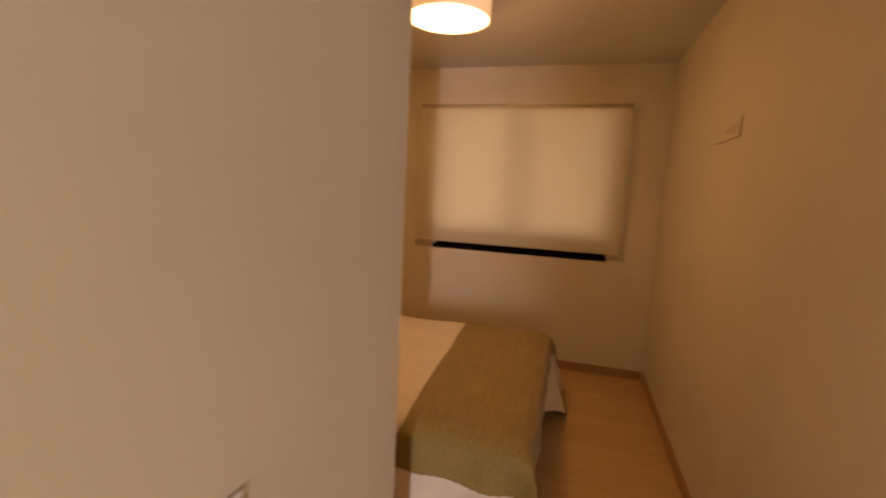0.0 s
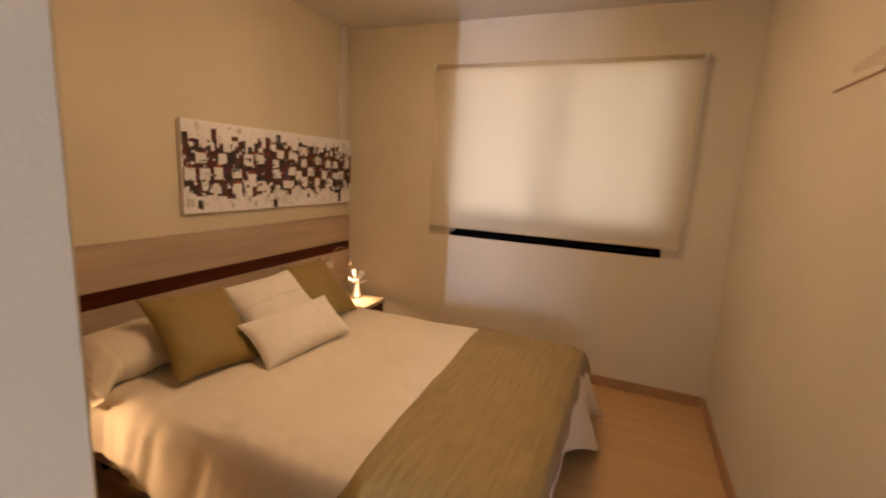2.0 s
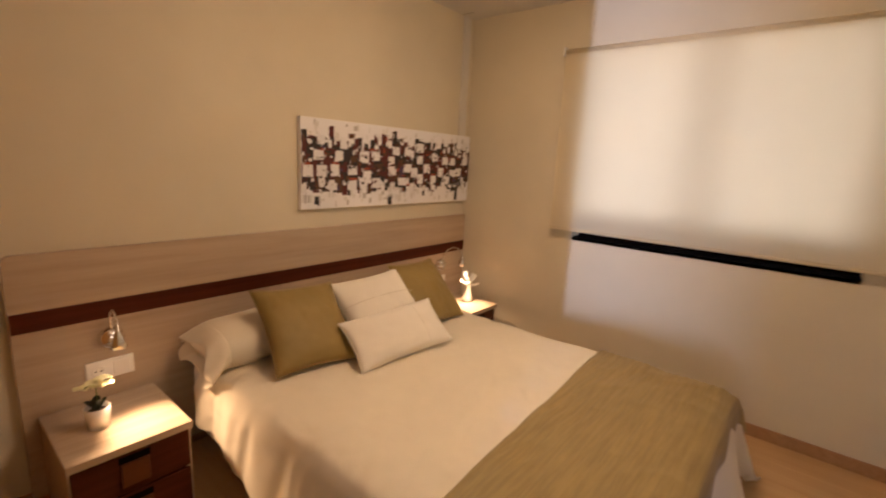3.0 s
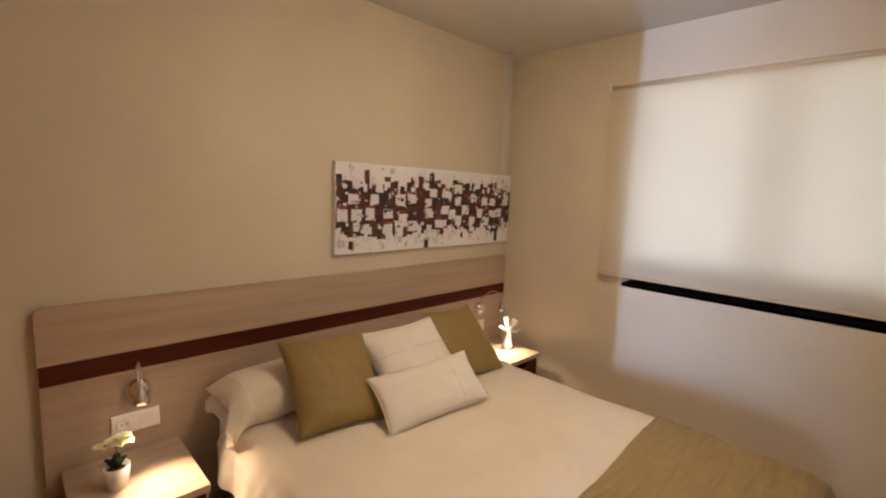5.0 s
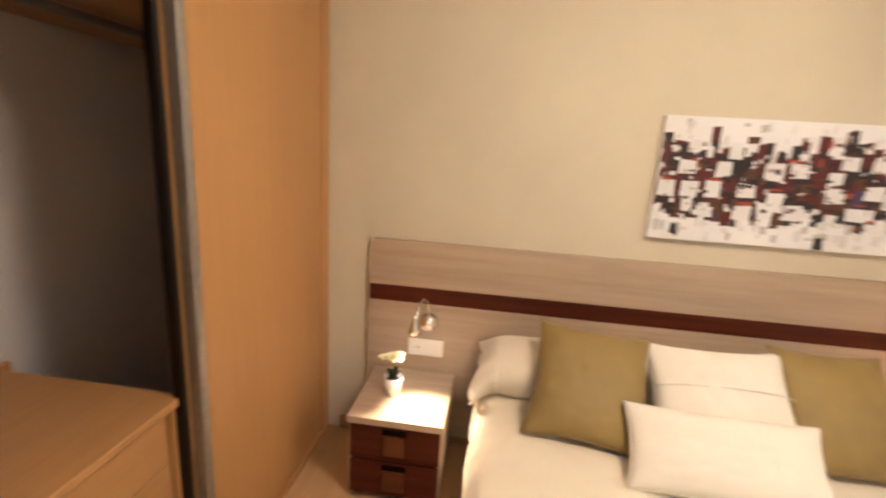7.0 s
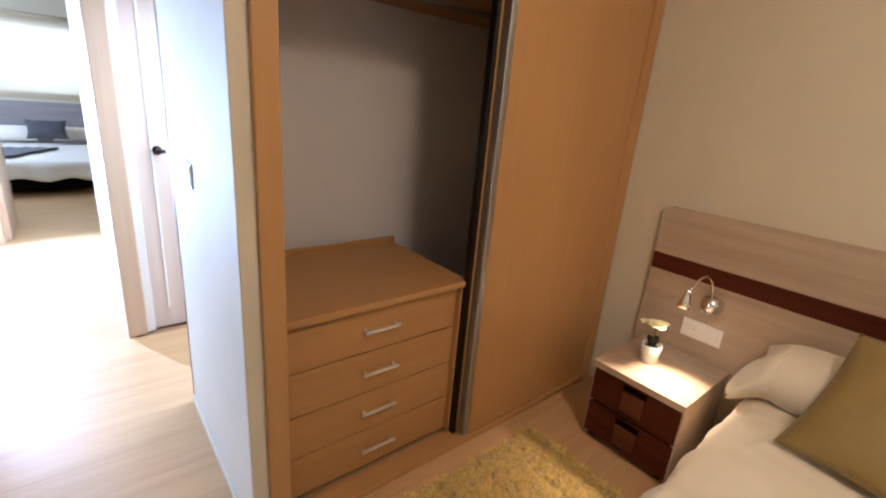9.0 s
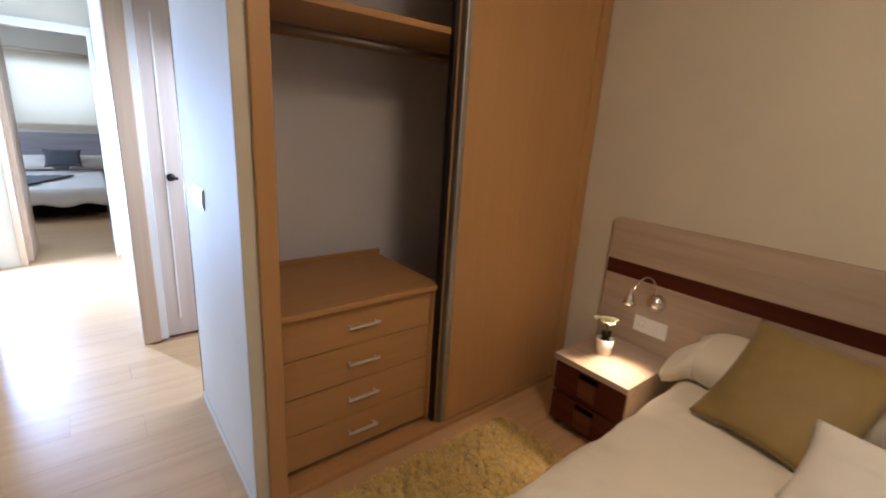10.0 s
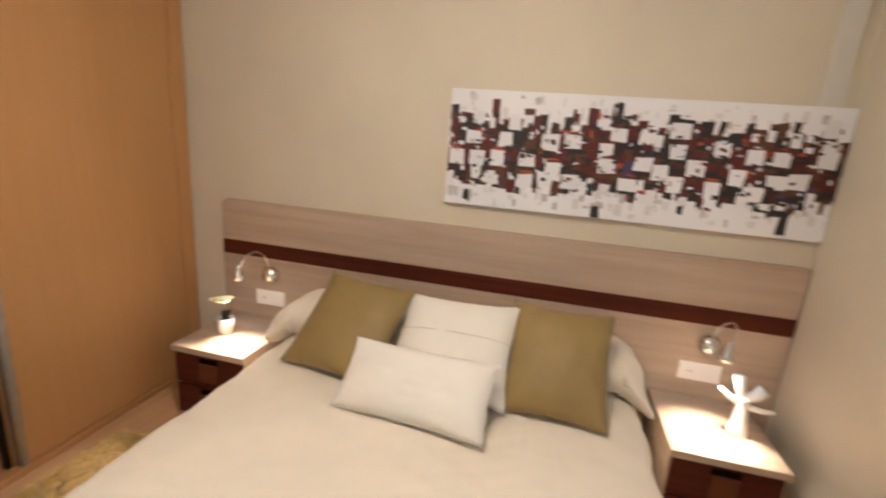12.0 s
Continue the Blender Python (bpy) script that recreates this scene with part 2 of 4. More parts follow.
def joined(bm, other):
    me = bpy.data.meshes.new("join")
    other.to_mesh(me)
    other.free()
    bm.from_mesh(me)
    bpy.data.meshes.remove(me)
    return bm


def moved(bm, m):
    bmesh.ops.transform(bm, matrix=m, verts=bm.verts[:])
    return bm


def tube(points, radius, sides=10, taper=1.0):
    """A round bar along points."""
    bm = bmesh.new()
    pts = [Vector(p) for p in points]
    rings = []
    side = None
    for i, p in enumerate(pts):
        d = (pts[min(i + 1, len(pts) - 1)] - pts[max(i - 1, 0)]).normalized()
        if side is None:
            side = d.orthogonal().normalized()
        side = (side - d * side.dot(d)).normalized()
        up = d.cross(side)
        r = radius * (1 + (taper - 1) * i / (len(pts) - 1))
        rings.append([bm.verts.new(p + r * (math.cos(a) * side + math.sin(a) * up)) for a in (2 * math.pi * k / sides for k in range(sides))])
    for a, b in zip(rings, rings[1:]):
        for k in range(sides):
            bm.faces.new((a[k], a[(k + 1) % sides], b[(k + 1) % sides], b[k]))
    bm.faces.new(rings[0][::-1])
    bm.faces.new(rings[-1])
    return bm


def lathe(profile, at=(0, 0, 0), sides=28, axis=None):
    """A turned body: profile rows of radius, height; radius 0 closes it."""
    bm = bmesh.new()
    rings = []
    for r, h in profile:
        if r == 0:
            rings.append([bm.verts.new((0, 0, h))])
        else:
            rings.append([bm.verts.new((r * math.cos(2 * math.pi * k / sides), r * math.sin(2 * math.pi * k / sides), h)) for k in range(sides)])
    for a, b in zip(rings, rings[1:]):
        for k in range(sides):
            j = (k + 1) % sides
            if len(a) == 1 and len(b) > 1:
                bm.faces.new((a[0], b[j], b[k]))
            elif len(b) == 1 and len(a) > 1:
                bm.faces.new((a[k], a[j], b[0]))
            elif len(a) > 1:
                bm.faces.new((a[k], a[j], b[j], b[k]))
    m = Matrix.Translation(at)
    if axis is not None:
        m = m @ Vector(axis).to_track_quat('Z', 'Y').to_matrix().to_4x4()
    return moved(bm, m)


def setting(name, bm, mat, label, category="wall"):
    return solid(name, bm, mat, label, category, kind="structure")


# ---- the setting ----
W, D, H = 2.81, 3.0, 2.5     # bedroom: headboard wall x = 0, window wall y = 3, ceiling
PX, PE = 1.81, 0.04         # partition beside the wardrobe: its passage face and its end
setting("wall_west", box(-0.12, -0.80, 0, 0, D, H), M_WALL, "cream painted wall behind the headboard")
# unseen gap at the hall end, narrowed to bound the cool patch on the window wall
setting("wall_east", joined(box(W, -3.24, 0, W + 0.12, D + 0.3, H), joined(box(W, -3.77, 0, W + 0.12, -3.74, H), box(W, -3.74, 2.1, W + 0.12, -3.24, H))),
        M_WALL, "cream painted wall along the passage and hall")
# window wall with its opening
WX0, WX1, WZ0, WZ1 = 0.952, 2.44, 0.968, 2.10
bm = box(-0.12, D, 0, WX0, D + 0.3, H)
box(WX1, D, 0, W, D + 0.3, H, bm=bm)
box(WX0, D, 0, WX1, D + 0.3, WZ0, bm=bm)
box(WX0, D, WZ1, WX1, D + 0.3, H, bm=bm)
setting("wall_north", bm, M_WALL, "cream painted wall around the window")
setting("wall_partition", box(1.735, -0.83, 0, PX, PE, H, 0.004), M_WALL, "cream partition wall end beside the open wardrobe")
setting("wall_wardrobe_back", box(0, -0.82, 0, 1.735, -0.70, H), M_WALL, "pale grey-white wall at the back of the wardrobe")
# nook and hall
bm = box(0.90, -1.62, 0, 1.0, -0.82, 0.1)
box(0.90, -1.62, 2.2, 1.0, -0.82, H, bm=bm)
box(0.9, -1.74, 2.06, 1.87, -1.62, H, bm=bm)
box(0.9, -1.74, 0, 1.06, -1.62, H, bm=bm)
setting("wall_nook", bm, M_WALL, "white wall around a closed hall door")
setting("wall_hall", box(1.88, -3.77, 0, 1.955, -1.741, H), M_WALL, "white hall wall in bright daylight")
FY = -3.77                   # front of the wall with the far doorway
bm = box(-0.5, FY - 0.1, 0, 1.98, FY, H)
box(2.64, FY - 0.1, 0, 2.93, FY, H, bm=bm)
box(1.98, FY - 0.1, 2.0, 2.64, FY, H, bm=bm)
setting("wall_hall_end", bm, M_WALL, "white wall around the far bedroom doorway")
bm = box(-0.6, -8.3, 0, -0.5, FY, H)
# the side opening at x = 4.2 is unseen, made to let the fill in
box(4.2, -8.3, 0, 4.3, -7.0, H, bm=bm)
box(4.2, -5.6, 0, 4.3, FY, H, bm=bm)
box(4.2, -7.0, 0, 4.3, -5.6, 1.0, bm=bm)
box(4.2, -7.0, 2.15, 4.3, -5.6, H, bm=bm)
box(2.93, FY - 0.1, 0, 4.2, FY, H, bm=bm)
box(-0.5, -8.3, 0, 1.6, -8.0, H, bm=bm)
box(3.0, -8.3, 0, 4.2, -8.0, H, bm=bm)
box(1.6, -8.3, 0, 3.0, -8.0, 1.1, bm=bm)
box(1.6, -8.3, 2.05, 3.0, -8.0, H, bm=bm)
setting("wall_far_room", bm, M_WALL, "white walls of the far bedroom")
setting("ceiling", box(-0.6, -8.3, H, 4.3, D + 0.3, H + 0.1), M_CEIL, "matt off-white ceiling", "ceiling")
floor = setting("floor", box(-0.6, -8.3, -0.1, 4.3, D + 0.3, -0.012), M_SKIRT, "warm tan laminate plank floor", "floor")

# skirting
setting("baseboard_north", box(0, D - 0.012, 0, W - 0.014, D, 0.07, 0.003), M_SKIRT, "brown wooden skirting board", "baseboard")
setting("baseboard_east", box(W - 0.012, -3.24, 0, W, D - 0.014, 0.07, 0.003), M_SKIRT, "brown wooden skirting board", "baseboard")
setting("baseboard_west", box(0, 0.12, 0, 0.012, D - 0.014, 0.07, 0.003), M_SKIRT, "brown wooden skirting board", "baseboard")
setting("baseboard_partition", box(PX, -0.83, 0, PX + 0.008, PE, 0.035, 0.003), M_WALL, "white skirting on the partition wall", "baseboard")
setting("trim_partition_edge", box(1.735, -0.840, 0, PX + 0.003, -0.831, H, 0.001), M_SKIRT, "thin brown edge strip at the end of the partition", "trim")
# raised strip, paler than the wall, from mid height to the ceiling
setting("trim_corner_strip", box(0.0, 2.875, 1.58, 0.018, 2.95, H, 0.003), M_CEIL, "slim pale raised strip in the room corner", "trim")
setting("trim_ceiling_crack", box(0.02, 2.850, 2.4985, 0.10, 2.853, 2.4995), M_FRAME, "thin dark crack in the ceiling paint", "crack")

# window with dark frame behind the blind
win = thing("window_1", (1.68, 3.2, WZ0), "dark framed two-sash window behind a roller blind", "window", kind="structure")
bm = box(WX0, 3.12, WZ0, WX1, 3.18, WZ0 + 0.09, 0.004)
box(WX0, 3.12, WZ1 - 0.07, WX1, 3.18, WZ1, 0.004, bm=bm)
box(WX0, 3.12, WZ0 + 0.09, WX0 + 0.07, 3.18, WZ1 - 0.07, 0.004, bm=bm)
box(WX1 - 0.07, 3.12, WZ0 + 0.09, WX1, 3.18, WZ1 - 0.07, 0.004, bm=bm)
box(1.64, 3.12, WZ0 + 0.09, 1.72, 3.18, WZ1 - 0.07, 0.004, bm=bm)
part("window_frame", bm, M_FRAME, win)
for a, b in ((WX0 + 0.07, 1.64), (1.72, WX1 - 0.07)):
    g = part("pane", box(a, 3.148, WZ0 + 0.09, b, 3.154, WZ1 - 0.07), M_GLASS, win, "clear glass pane")
    g.visible_shadow = False
part("window_sill", box(WX0, 3.0, WZ0 - 0.02, WX1, 3.12, WZ0 + 0.006, 0.003), M_FRAME, win, "dark sill board")

# roller blind
blind = thing("roller_blind", (1.65, 2.95, 1.03), "ivory roller blind lowered over the window, backlit", "blind")
bm = bmesh.new()
nx, nz = 40, 24
grid = [[bm.verts.new((0.812 + 1.712 * i / nx, 2.935 + 0.004 * noise.noise((i * 0.22, j * 0.06, 3.0)), 1.035 + 1.125 * j / nz)) for i in range(nx + 1)] for j in range(nz + 1)]
for j in range(nz):
    for i in range(nx):
        bm.faces.new((grid[j][i], grid[j][i + 1], grid[j + 1][i + 1], grid[j + 1][i]))
part("fabric", bm, M_BLIND, blind, smooth=True)
part("bottom_bar", box(0.808, 2.929, 1.019, 2.528, 2.941, 1.037, 0.004), M_BLIND, blind)
part("roller_tube", tube([(0.808, 2.955, 2.174), (2.528, 2.955, 2.174)], 0.018, 16), M_BLIND, blind, smooth=True)
for x in (0.793, 2.529):
    part("bracket", box(x, 2.93, 2.15, x + 0.014, 3.0, 2.206, 0.004), M_WHITE, blind)
part("chain", tube([(2.536, 2.945, 2.15 - 0.05 * k) for k in range(20)], 0.003, 6), M_WHITE, blind)


# ---- wardrobe ----
def handle_bar(x, y, z, half, parent):
    bar = box(x - half, y + 0.020, z - 0.0062, x + half, y + 0.031, z + 0.0062, 0.0025)
    for dx in (-half + 0.012, half - 0.012):
        joined(bar, tube([(x + dx, y - 0.001, z), (x + dx, y + 0.022, z)], 0.004, 8))
    return part("handle", bar, M_STEEL, parent, "brushed steel bar handle")


WF = 0.062
ward = thing("built_in_wardrobe", (0.9, -0.25, 0), "beech built-in wardrobe with sliding door half open", "wardrobe")
part("side_post", box(1.705, -0.70, 0, 1.733, WF - 0.02, H - 0.002, 0.002), M_BEECH, ward)
part("front_post", box(1.700, PE + 0.001, 0, 1.762, WF, H - 0.004, 0.004), M_BEECH, ward)
part("wall_post", box(0.004, WF - 0.06, 0, 0.085, WF - 0.005, H - 0.004, 0.004), M_BEECH, ward)
part("floor_track", box(0.085, -0.02, 0.0, 1.70, WF + 0.005, 0.028, 0.004), M_BEECH_X, ward)
part("top_panel", box(0.085, -0.02, 2.38, 1.70, WF - 0.004, H - 0.004, 0.004), M_BEECH_X, ward)
part("back_panel", box(0.01, -0.698, 0.0, 1.704, -0.68, 2.48, 0.001), M_BACK, ward, "pale grey back panel")
part("shelf", box(0.03, -0.678, 1.772, 1.704, -0.005, 1.797, 0.002), M_BEECH_X, ward)
part("clothes_rail", tube([(0.03, -0.33, 1.744), (1.704, -0.33, 1.744)], 0.014, 12), M_ALU, ward, smooth=True)
sl = part("sliding_door", box(0.088, 0.026, 0.03, 0.925, 0.050, 2.378, 0.003), M_BEECH, ward, "beech veneered sliding door")
part("door_profile", box(0.925, 0.020, 0.03, 0.955, 0.058, 2.378, 0.005), M_ALU, sl, "grey aluminium edge profile")
part("door_profile", box(0.962, -0.012, 0.03, 0.982, 0.020, 2.378, 0.004), M_DARKALU, sl, "dark aluminium edge of the second door")
part("second_door", box(0.14, -0.008, 0.03, 0.961, 0.016, 2.378, 0.002), M_BEECH, sl)

chest = thing("chest_of_drawers", (1.33, -0.26, 0.03), "beech four-drawer chest standing inside the wardrobe", "chest of drawers")
part("side_panel", box(0.968, -0.548, 0.03, 0.988, -0.008, 0.710, 0.002), M_BEECH, chest)
part("side_panel", box(1.678, -0.548, 0.03, 1.698, -0.008, 0.710, 0.002), M_BEECH, chest)
part("top", box(0.956, -0.566, 0.711, 1.702, 0.004, 0.737, 0.005), M_BEECH_X, chest)
part("upstand", box(0.94, -0.584, 0.713, 1.702, -0.567, 0.757, 0.003), M_BEECH_X, chest)
part("carcass", box(0.989, -0.548, 0.03, 1.677, -0.056, 0.709), M_BEECH_X, chest)
for i in range(4):
    z0 = 0.040 + 0.1655 * i
    dr = part("drawer", box(0.991, -0.054, z0, 1.675, -0.030, z0 + 0.161, 0.002), M_BEECH_X, chest)
    handle_bar(1.340, -0.030, z0 + 0.088, 0.072, dr)

# ---- headboard, nightstands and lamps ----
HB0, HB1 = 0.266, 2.992
head = thing("headboard", (0.015, 1.6, 0.3), "long grey-oak headboard panel with a dark walnut strip", "headboard")
bm = box(0.001, HB0, 0.05, 0.03, HB1, 1.028)
es = [e for e in bm.edges if abs(e.verts[0].co.z - 1.028) < 1e-4 and abs(e.verts[1].co.z - 1.028) < 1e-4 and abs(e.verts[0].co.y - HB0) < 1e-4 and abs(e.verts[1].co.y - HB0) < 1e-4]
bmesh.ops.bevel(bm, geom=es, offset=0.03, segments=5, profile=0.5, affect='EDGES')
part("panel", bm, M_OAK, head)
part("strip", box(0.028, HB0 + 0.002, 0.735, 0.0335, HB1 - 0.002, 0.812, 0.001), M_WALNUT, head, "dark reddish walnut inlay strip")


def build_nightstand(y0, y1):
    ns = thing("nightstand", (0.24, (y0 + y1) / 2, 0), "grey-oak nightstand with two dark walnut drawers beside the bed", "nightstand", "nightstands beside the bed")
    part("top", box(0.032, y0, 0.362, 0.465, y1, 0.392, 0.003), M_OAK, ns)
    part("side_panel", box(0.034, y0 + 0.004, 0.02, 0.445, y0 + 0.024, 0.361, 0.002), M_OAK, ns)
    part("side_panel", box(0.034, y1 - 0.024, 0.02, 0.445, y1 - 0.004, 0.361, 0.002), M_OAK, ns)
    part("carcass", box(0.036, y0 + 0.025, 0.02, 0.43, y1 - 0.025, 0.360), M_WALNUT, ns)
    yc = (y0 + y1) / 2
    for z0 in (0.035, 0.20):
        f = part("drawer", box(0.431, y0 + 0.012, z0, 0.452, y1 - 0.012, z0 + 0.156, 0.002), M_WALNUT, ns, "dark walnut drawer front")
        part("recess", box(0.4515, yc - 0.05, z0 + 0.118, 0.4535, yc + 0.05, z0 + 0.145, 0.0006), M_FRAME, f, "dark finger recess")
        part("pull", box(0.452, yc - 0.045, z0 + 0.028, 0.464, yc + 0.045, z0 + 0.118, 0.003), M_MIDWOOD, f, "square brown wooden pull")
    for y in (y0 + 0.04, y1 - 0.04):
        for x in (0.08, 0.40):
            part("foot", box(x - 0.02, y - 0.02, 0, x + 0.02, y + 0.02, 0.02), M_FRAME, ns)
    return ns


stand = build_nightstand(0.310, 0.702)
copy_thing(stand, pose(0.24, 2.69, 0))


def build_reading_lamp(yb, reach, bulge):
    """Chrome ball base with a bent arm that carries a small head out over the nightstand."""
    lamp = thing("reading_lamp", (0.03, yb, 0.66), "chrome gooseneck reading lamp, lit, fixed to the headboard", "wall lamp", "bedside reading lamps")
    part("base", lathe([(0, 0), (0.044, 0.0), (0.047, 0.012), (0.045, 0.026), (0.036, 0.042), (0.020, 0.053), (0, 0.057)], (0.03, yb, 0.652), 28, (1, 0, 0)), M_CHROME, lamp, smooth=True)
    pts = []
    for k in range(15):
        a = math.pi * k / 14
        pts.append((0.163 - 0.100 * math.cos(a), yb + reach * k / 14 + bulge * math.sin(a), 0.70 + 0.10 * math.sin(a)))
    part("arm", tube([(0.06, yb, 0.66)] + pts + [(0.263, yb + reach, 0.745)], 0.0048, 10), M_CHROME, lamp, smooth=True)
    hd = part("lamp_head", lathe([(0, 0.078), (0.007, 0.076), (0.008, 0.060), (0.013, 0.052), (0.018, 0.040), (0.023, 0.022), (0.028, 0.0), (0.026, 0.0), (0.021, 0.02), (0.014, 0.042), (0, 0.048)], (0.263, yb + reach, 0.685), 24, (0.0, 0.0, 1.0)), M_CHROME, lamp, smooth=True)
    part("bulb", lathe([(0, 0.028), (0.011, 0.022), (0.018, 0.009), (0.017, 0.0), (0, -0.005)], (0.263, yb + reach, 0.685), 16), M_BULB, hd, "small glowing bulb", True)
    return lamp


build_reading_lamp(0.562, -0.028, 0.0)
build_reading_lamp(2.690, -0.015, 0.035)


def build_socket(y0, name):
    so = thing(name, (0.03, y0 + 0.083, 0.56), "white double socket and switch plate on the headboard", "socket", "bedside sockets")
    part("plate", box(0.030, y0, 0.474, 0.040, y0 + 0.168, 0.557, 0.003), M_PLASTIC, so)
    part("socket_well", lathe([(0.024, 0.0), (0.024, 0.002), (0.021, 0.002), (0.019, 0.0005), (0, 0.0005)], (0.0402, y0 + 0.042, 0.5155), 24, (1, 0, 0)), M_PLASTIC, so, smooth=True)
    part("rocker", box(0.0395, y0 + 0.094, 0.486, 0.0435, y0 + 0.152, 0.545, 0.002), M_PLASTIC, so)
    for dy in (-0.009, 0.009):
        part("hole", lathe([(0.003, 0), (0.003, 0.0012), (0, 0.0012)], (0.0402, y0 + 0.042 + dy, 0.5155), 10, (1, 0, 0)), M_FRAME, so)


build_socket(0.468, "socket_plate")
build_socket(2.595, "socket_plate")

# ---- bed ----
BY0, BY1, BX1, BT = 0.86, 2.36, 2.02, 0.482
base = thing("bed_base", (1.0, 1.6, 0), "beige upholstered bed base", "bed")
part("box", box(0.04, BY0 + 0.01, 0.10, BX1 - 0.02, BY1 - 0.01, 0.28, 0.02), M_BASE, base)
for x in (0.12, 1.9):
    for y in (BY0 + 0.1, BY1 - 0.1):
        part("leg", lathe([(0, 0.10), (0.03, 0.10), (0.025, 0.0), (0, 0)], (x, y, 0), 14), M_FRAME, base)
solid("mattress", box(0.035, BY0, 0.281, BX1, BY1, BT - 0.03, 0.05, segments=4), M_LINEN, "white mattress under the bedding", "mattress", smooth=True)


def drape(x0, x1, hang_foot, hang_near, hang_far, lift, folds, seed, step=0.025, out=0.0, corner=0.3, skew=0.0, short=0.0, rib=0.0, flare=0.10):
    """Cloth laid over the mattress from x0 towards the foot: flat top, rounded edges, hanging sides with folds."""
    bm = bmesh.new()
    top = BT + lift
    r = 0.06
    ly = BY1 - BY0
    umax = x1 + hang_foot
    nu = int((umax - x0) / step)
    nv = int((ly + hang_near + hang_far) / step)
    rows = []
    for i in range(nu + 1):
        row = []
        for j in range(nv + 1):
            v = -hang_near + (ly + hang_near + hang_far) * j / nv
            begin = x0 + skew * (1 - max(v, 0.0) / ly) - (0.35 * max(0.0, -v) if skew else 0.0)
            u = begin + (umax - begin) * i / nu
            du = max(0.0, u - x1)
            dv = -v if v < 0 else max(0.0, v - ly)
            sy = -1 if v < 0 else 1
            # the near side is tucked up shorter towards the head
            lead = min(1.0, max(0.0, (u - x0 - 0.22) / 0.30))
            lead = lead * lead * (3 - 2 * lead)
            if v < 0:
                dv *= 1 - short * (1 - lead)
            deep, small = max(du, dv), min(du, dv)
            x = min(u, x1)
            y = BY0 + min(max(v, 0.0), ly)
            # rounded shoulder
            out_u = r * math.sin(min(du / r, 1.57)) * 0.55 if du else 0.0
            out_v = r * math.sin(min(dv / r, 1.57)) * 0.55 if dv else 0.0
            inner = min(x1 - x, y - BY0, BY1 - y)
            z = top - deep - 0.5 * small
            if deep == 0.0:
                z = top - 0.016 * math.exp(-inner / 0.05)
            else:
                z -= 0.016
                z += 0.025 * (1 - math.exp(-deep / 0.05)) * 0.3
            fade = min(1.0, deep / 0.20)
            wave = noise.noise((u * 5.5 + seed, seed * 1.7, 0.3)) + 0.6 * math.sin(u * 23 + seed + 2 * noise.noise((u * 3, seed, 1)))
            wavf = noise.noise((v * 5.5 + seed, seed * 2.1, 5.3)) + 0.6 * math.sin(v * 21 + seed + 2 * noise.noise((v * 3, seed, 2)))
            if short:
                wave *= 0.35 + 0.65 * lead
                lean = 2.5 * dv - 1.2 * max(v, 0.0)
                pleat = 0.5 - 1.6 * abs(noise.noise((u * 10 + lean, seed * 3.0 + v, 4.4)))
                fine = 0.020 * min(1.0, 0.15 + dv / 0.12) * pleat
                if v >= 0:
                    z += 0.012 * pleat * math.exp(-max(v, 0.0) / 0.10)
            else:
                fine = 0.0
            if dv:
                y += sy * (out_v + fine + fade * folds * wave + flare * dv + corner * small + out * min(1.0, dv / 0.03))
            if du:
                x += out_u + fade * folds * 0.5 * wavf + 0.02 * du + corner * small + out * min(1.0, du / 0.03)
            z += 0.007 * noise.noise((u * 3.1, v * 3.1, seed)) + 0.005 * noise.noise((u * 8 + 3 * v, v * 3, seed + 4)) + 0.010 * (0.5 - abs(noise.noise((u * 7 - 4 * v, v * 5 + u, seed + 8)))) * (0.5 + noise.noise((u * 1.5, v * 1.5, seed + 3)))
            if short:
                crease = 0.5 - abs(noise.noise((u * 17 + v * 9, v * 4 - u * 2, seed + 11)))
                z += 0.026 * crease * max(0.0, 0.35 + noise.noise((u * 1.8, v * 1.8, seed + 6)))
            if short and du:
                # the far foot corner is pulled out and trails towards the floor
                tail = math.exp(-((v - 1.30) / 0.17) ** 2) * du / hang_foot
                x += 0.15 * tail
                z -= 0.10 * tail
            if rib:
                z += rib * math.sin(u * 175 + 2.2 * noise.noise((u * 3, v * 7, seed)))
            z += fade * 0.02 * noise.noise((u * 4 + seed, v * 4, 9.0))
            row.append(bm.verts.new((x, y, max(z, 0.012))))
        rows.append(row)
    for a, b in zip(rows, rows[1:]):
        for j in range(nv):
            bm.faces.new((a[j], b[j], b[j + 1], a[j + 1]))
    return bm


def thicken(ob, thick, rim=True):
    so = ob.modifiers.new("thickness", 'SOLIDIFY')
    so.use_rim = rim
    so.thickness, so.offset = thick, 1.0
    return ob


def cloth(name, bm, mat, thick, label, category):
    return thicken(solid(name, bm, mat, label, category, smooth=True), thick)


def edge_strip(bm, width):
    """Cuts the outer band of a cloth off into a mesh of its own."""
    hem = bm.copy()
    far = set()
    ring = {v for v in bm.verts if v.is_boundary and v.co.z < BT - 0.12}
    for k in range(width):
        far |= ring
        ring = {e.other_vert(v) for v in ring for e in v.link_edges} - far
    keep = {f.index for f in bm.faces if any(v in far for v in f.verts)}
    hem.faces.ensure_lookup_table()
    bm.faces.ensure_lookup_table()
    bmesh.ops.delete(hem, geom=[f for f in hem.faces if f.index not in keep], context='FACES')
    bmesh.ops.delete(bm, geom=[f for f in bm.faces if f.index in keep], context='FACES')
    return hem


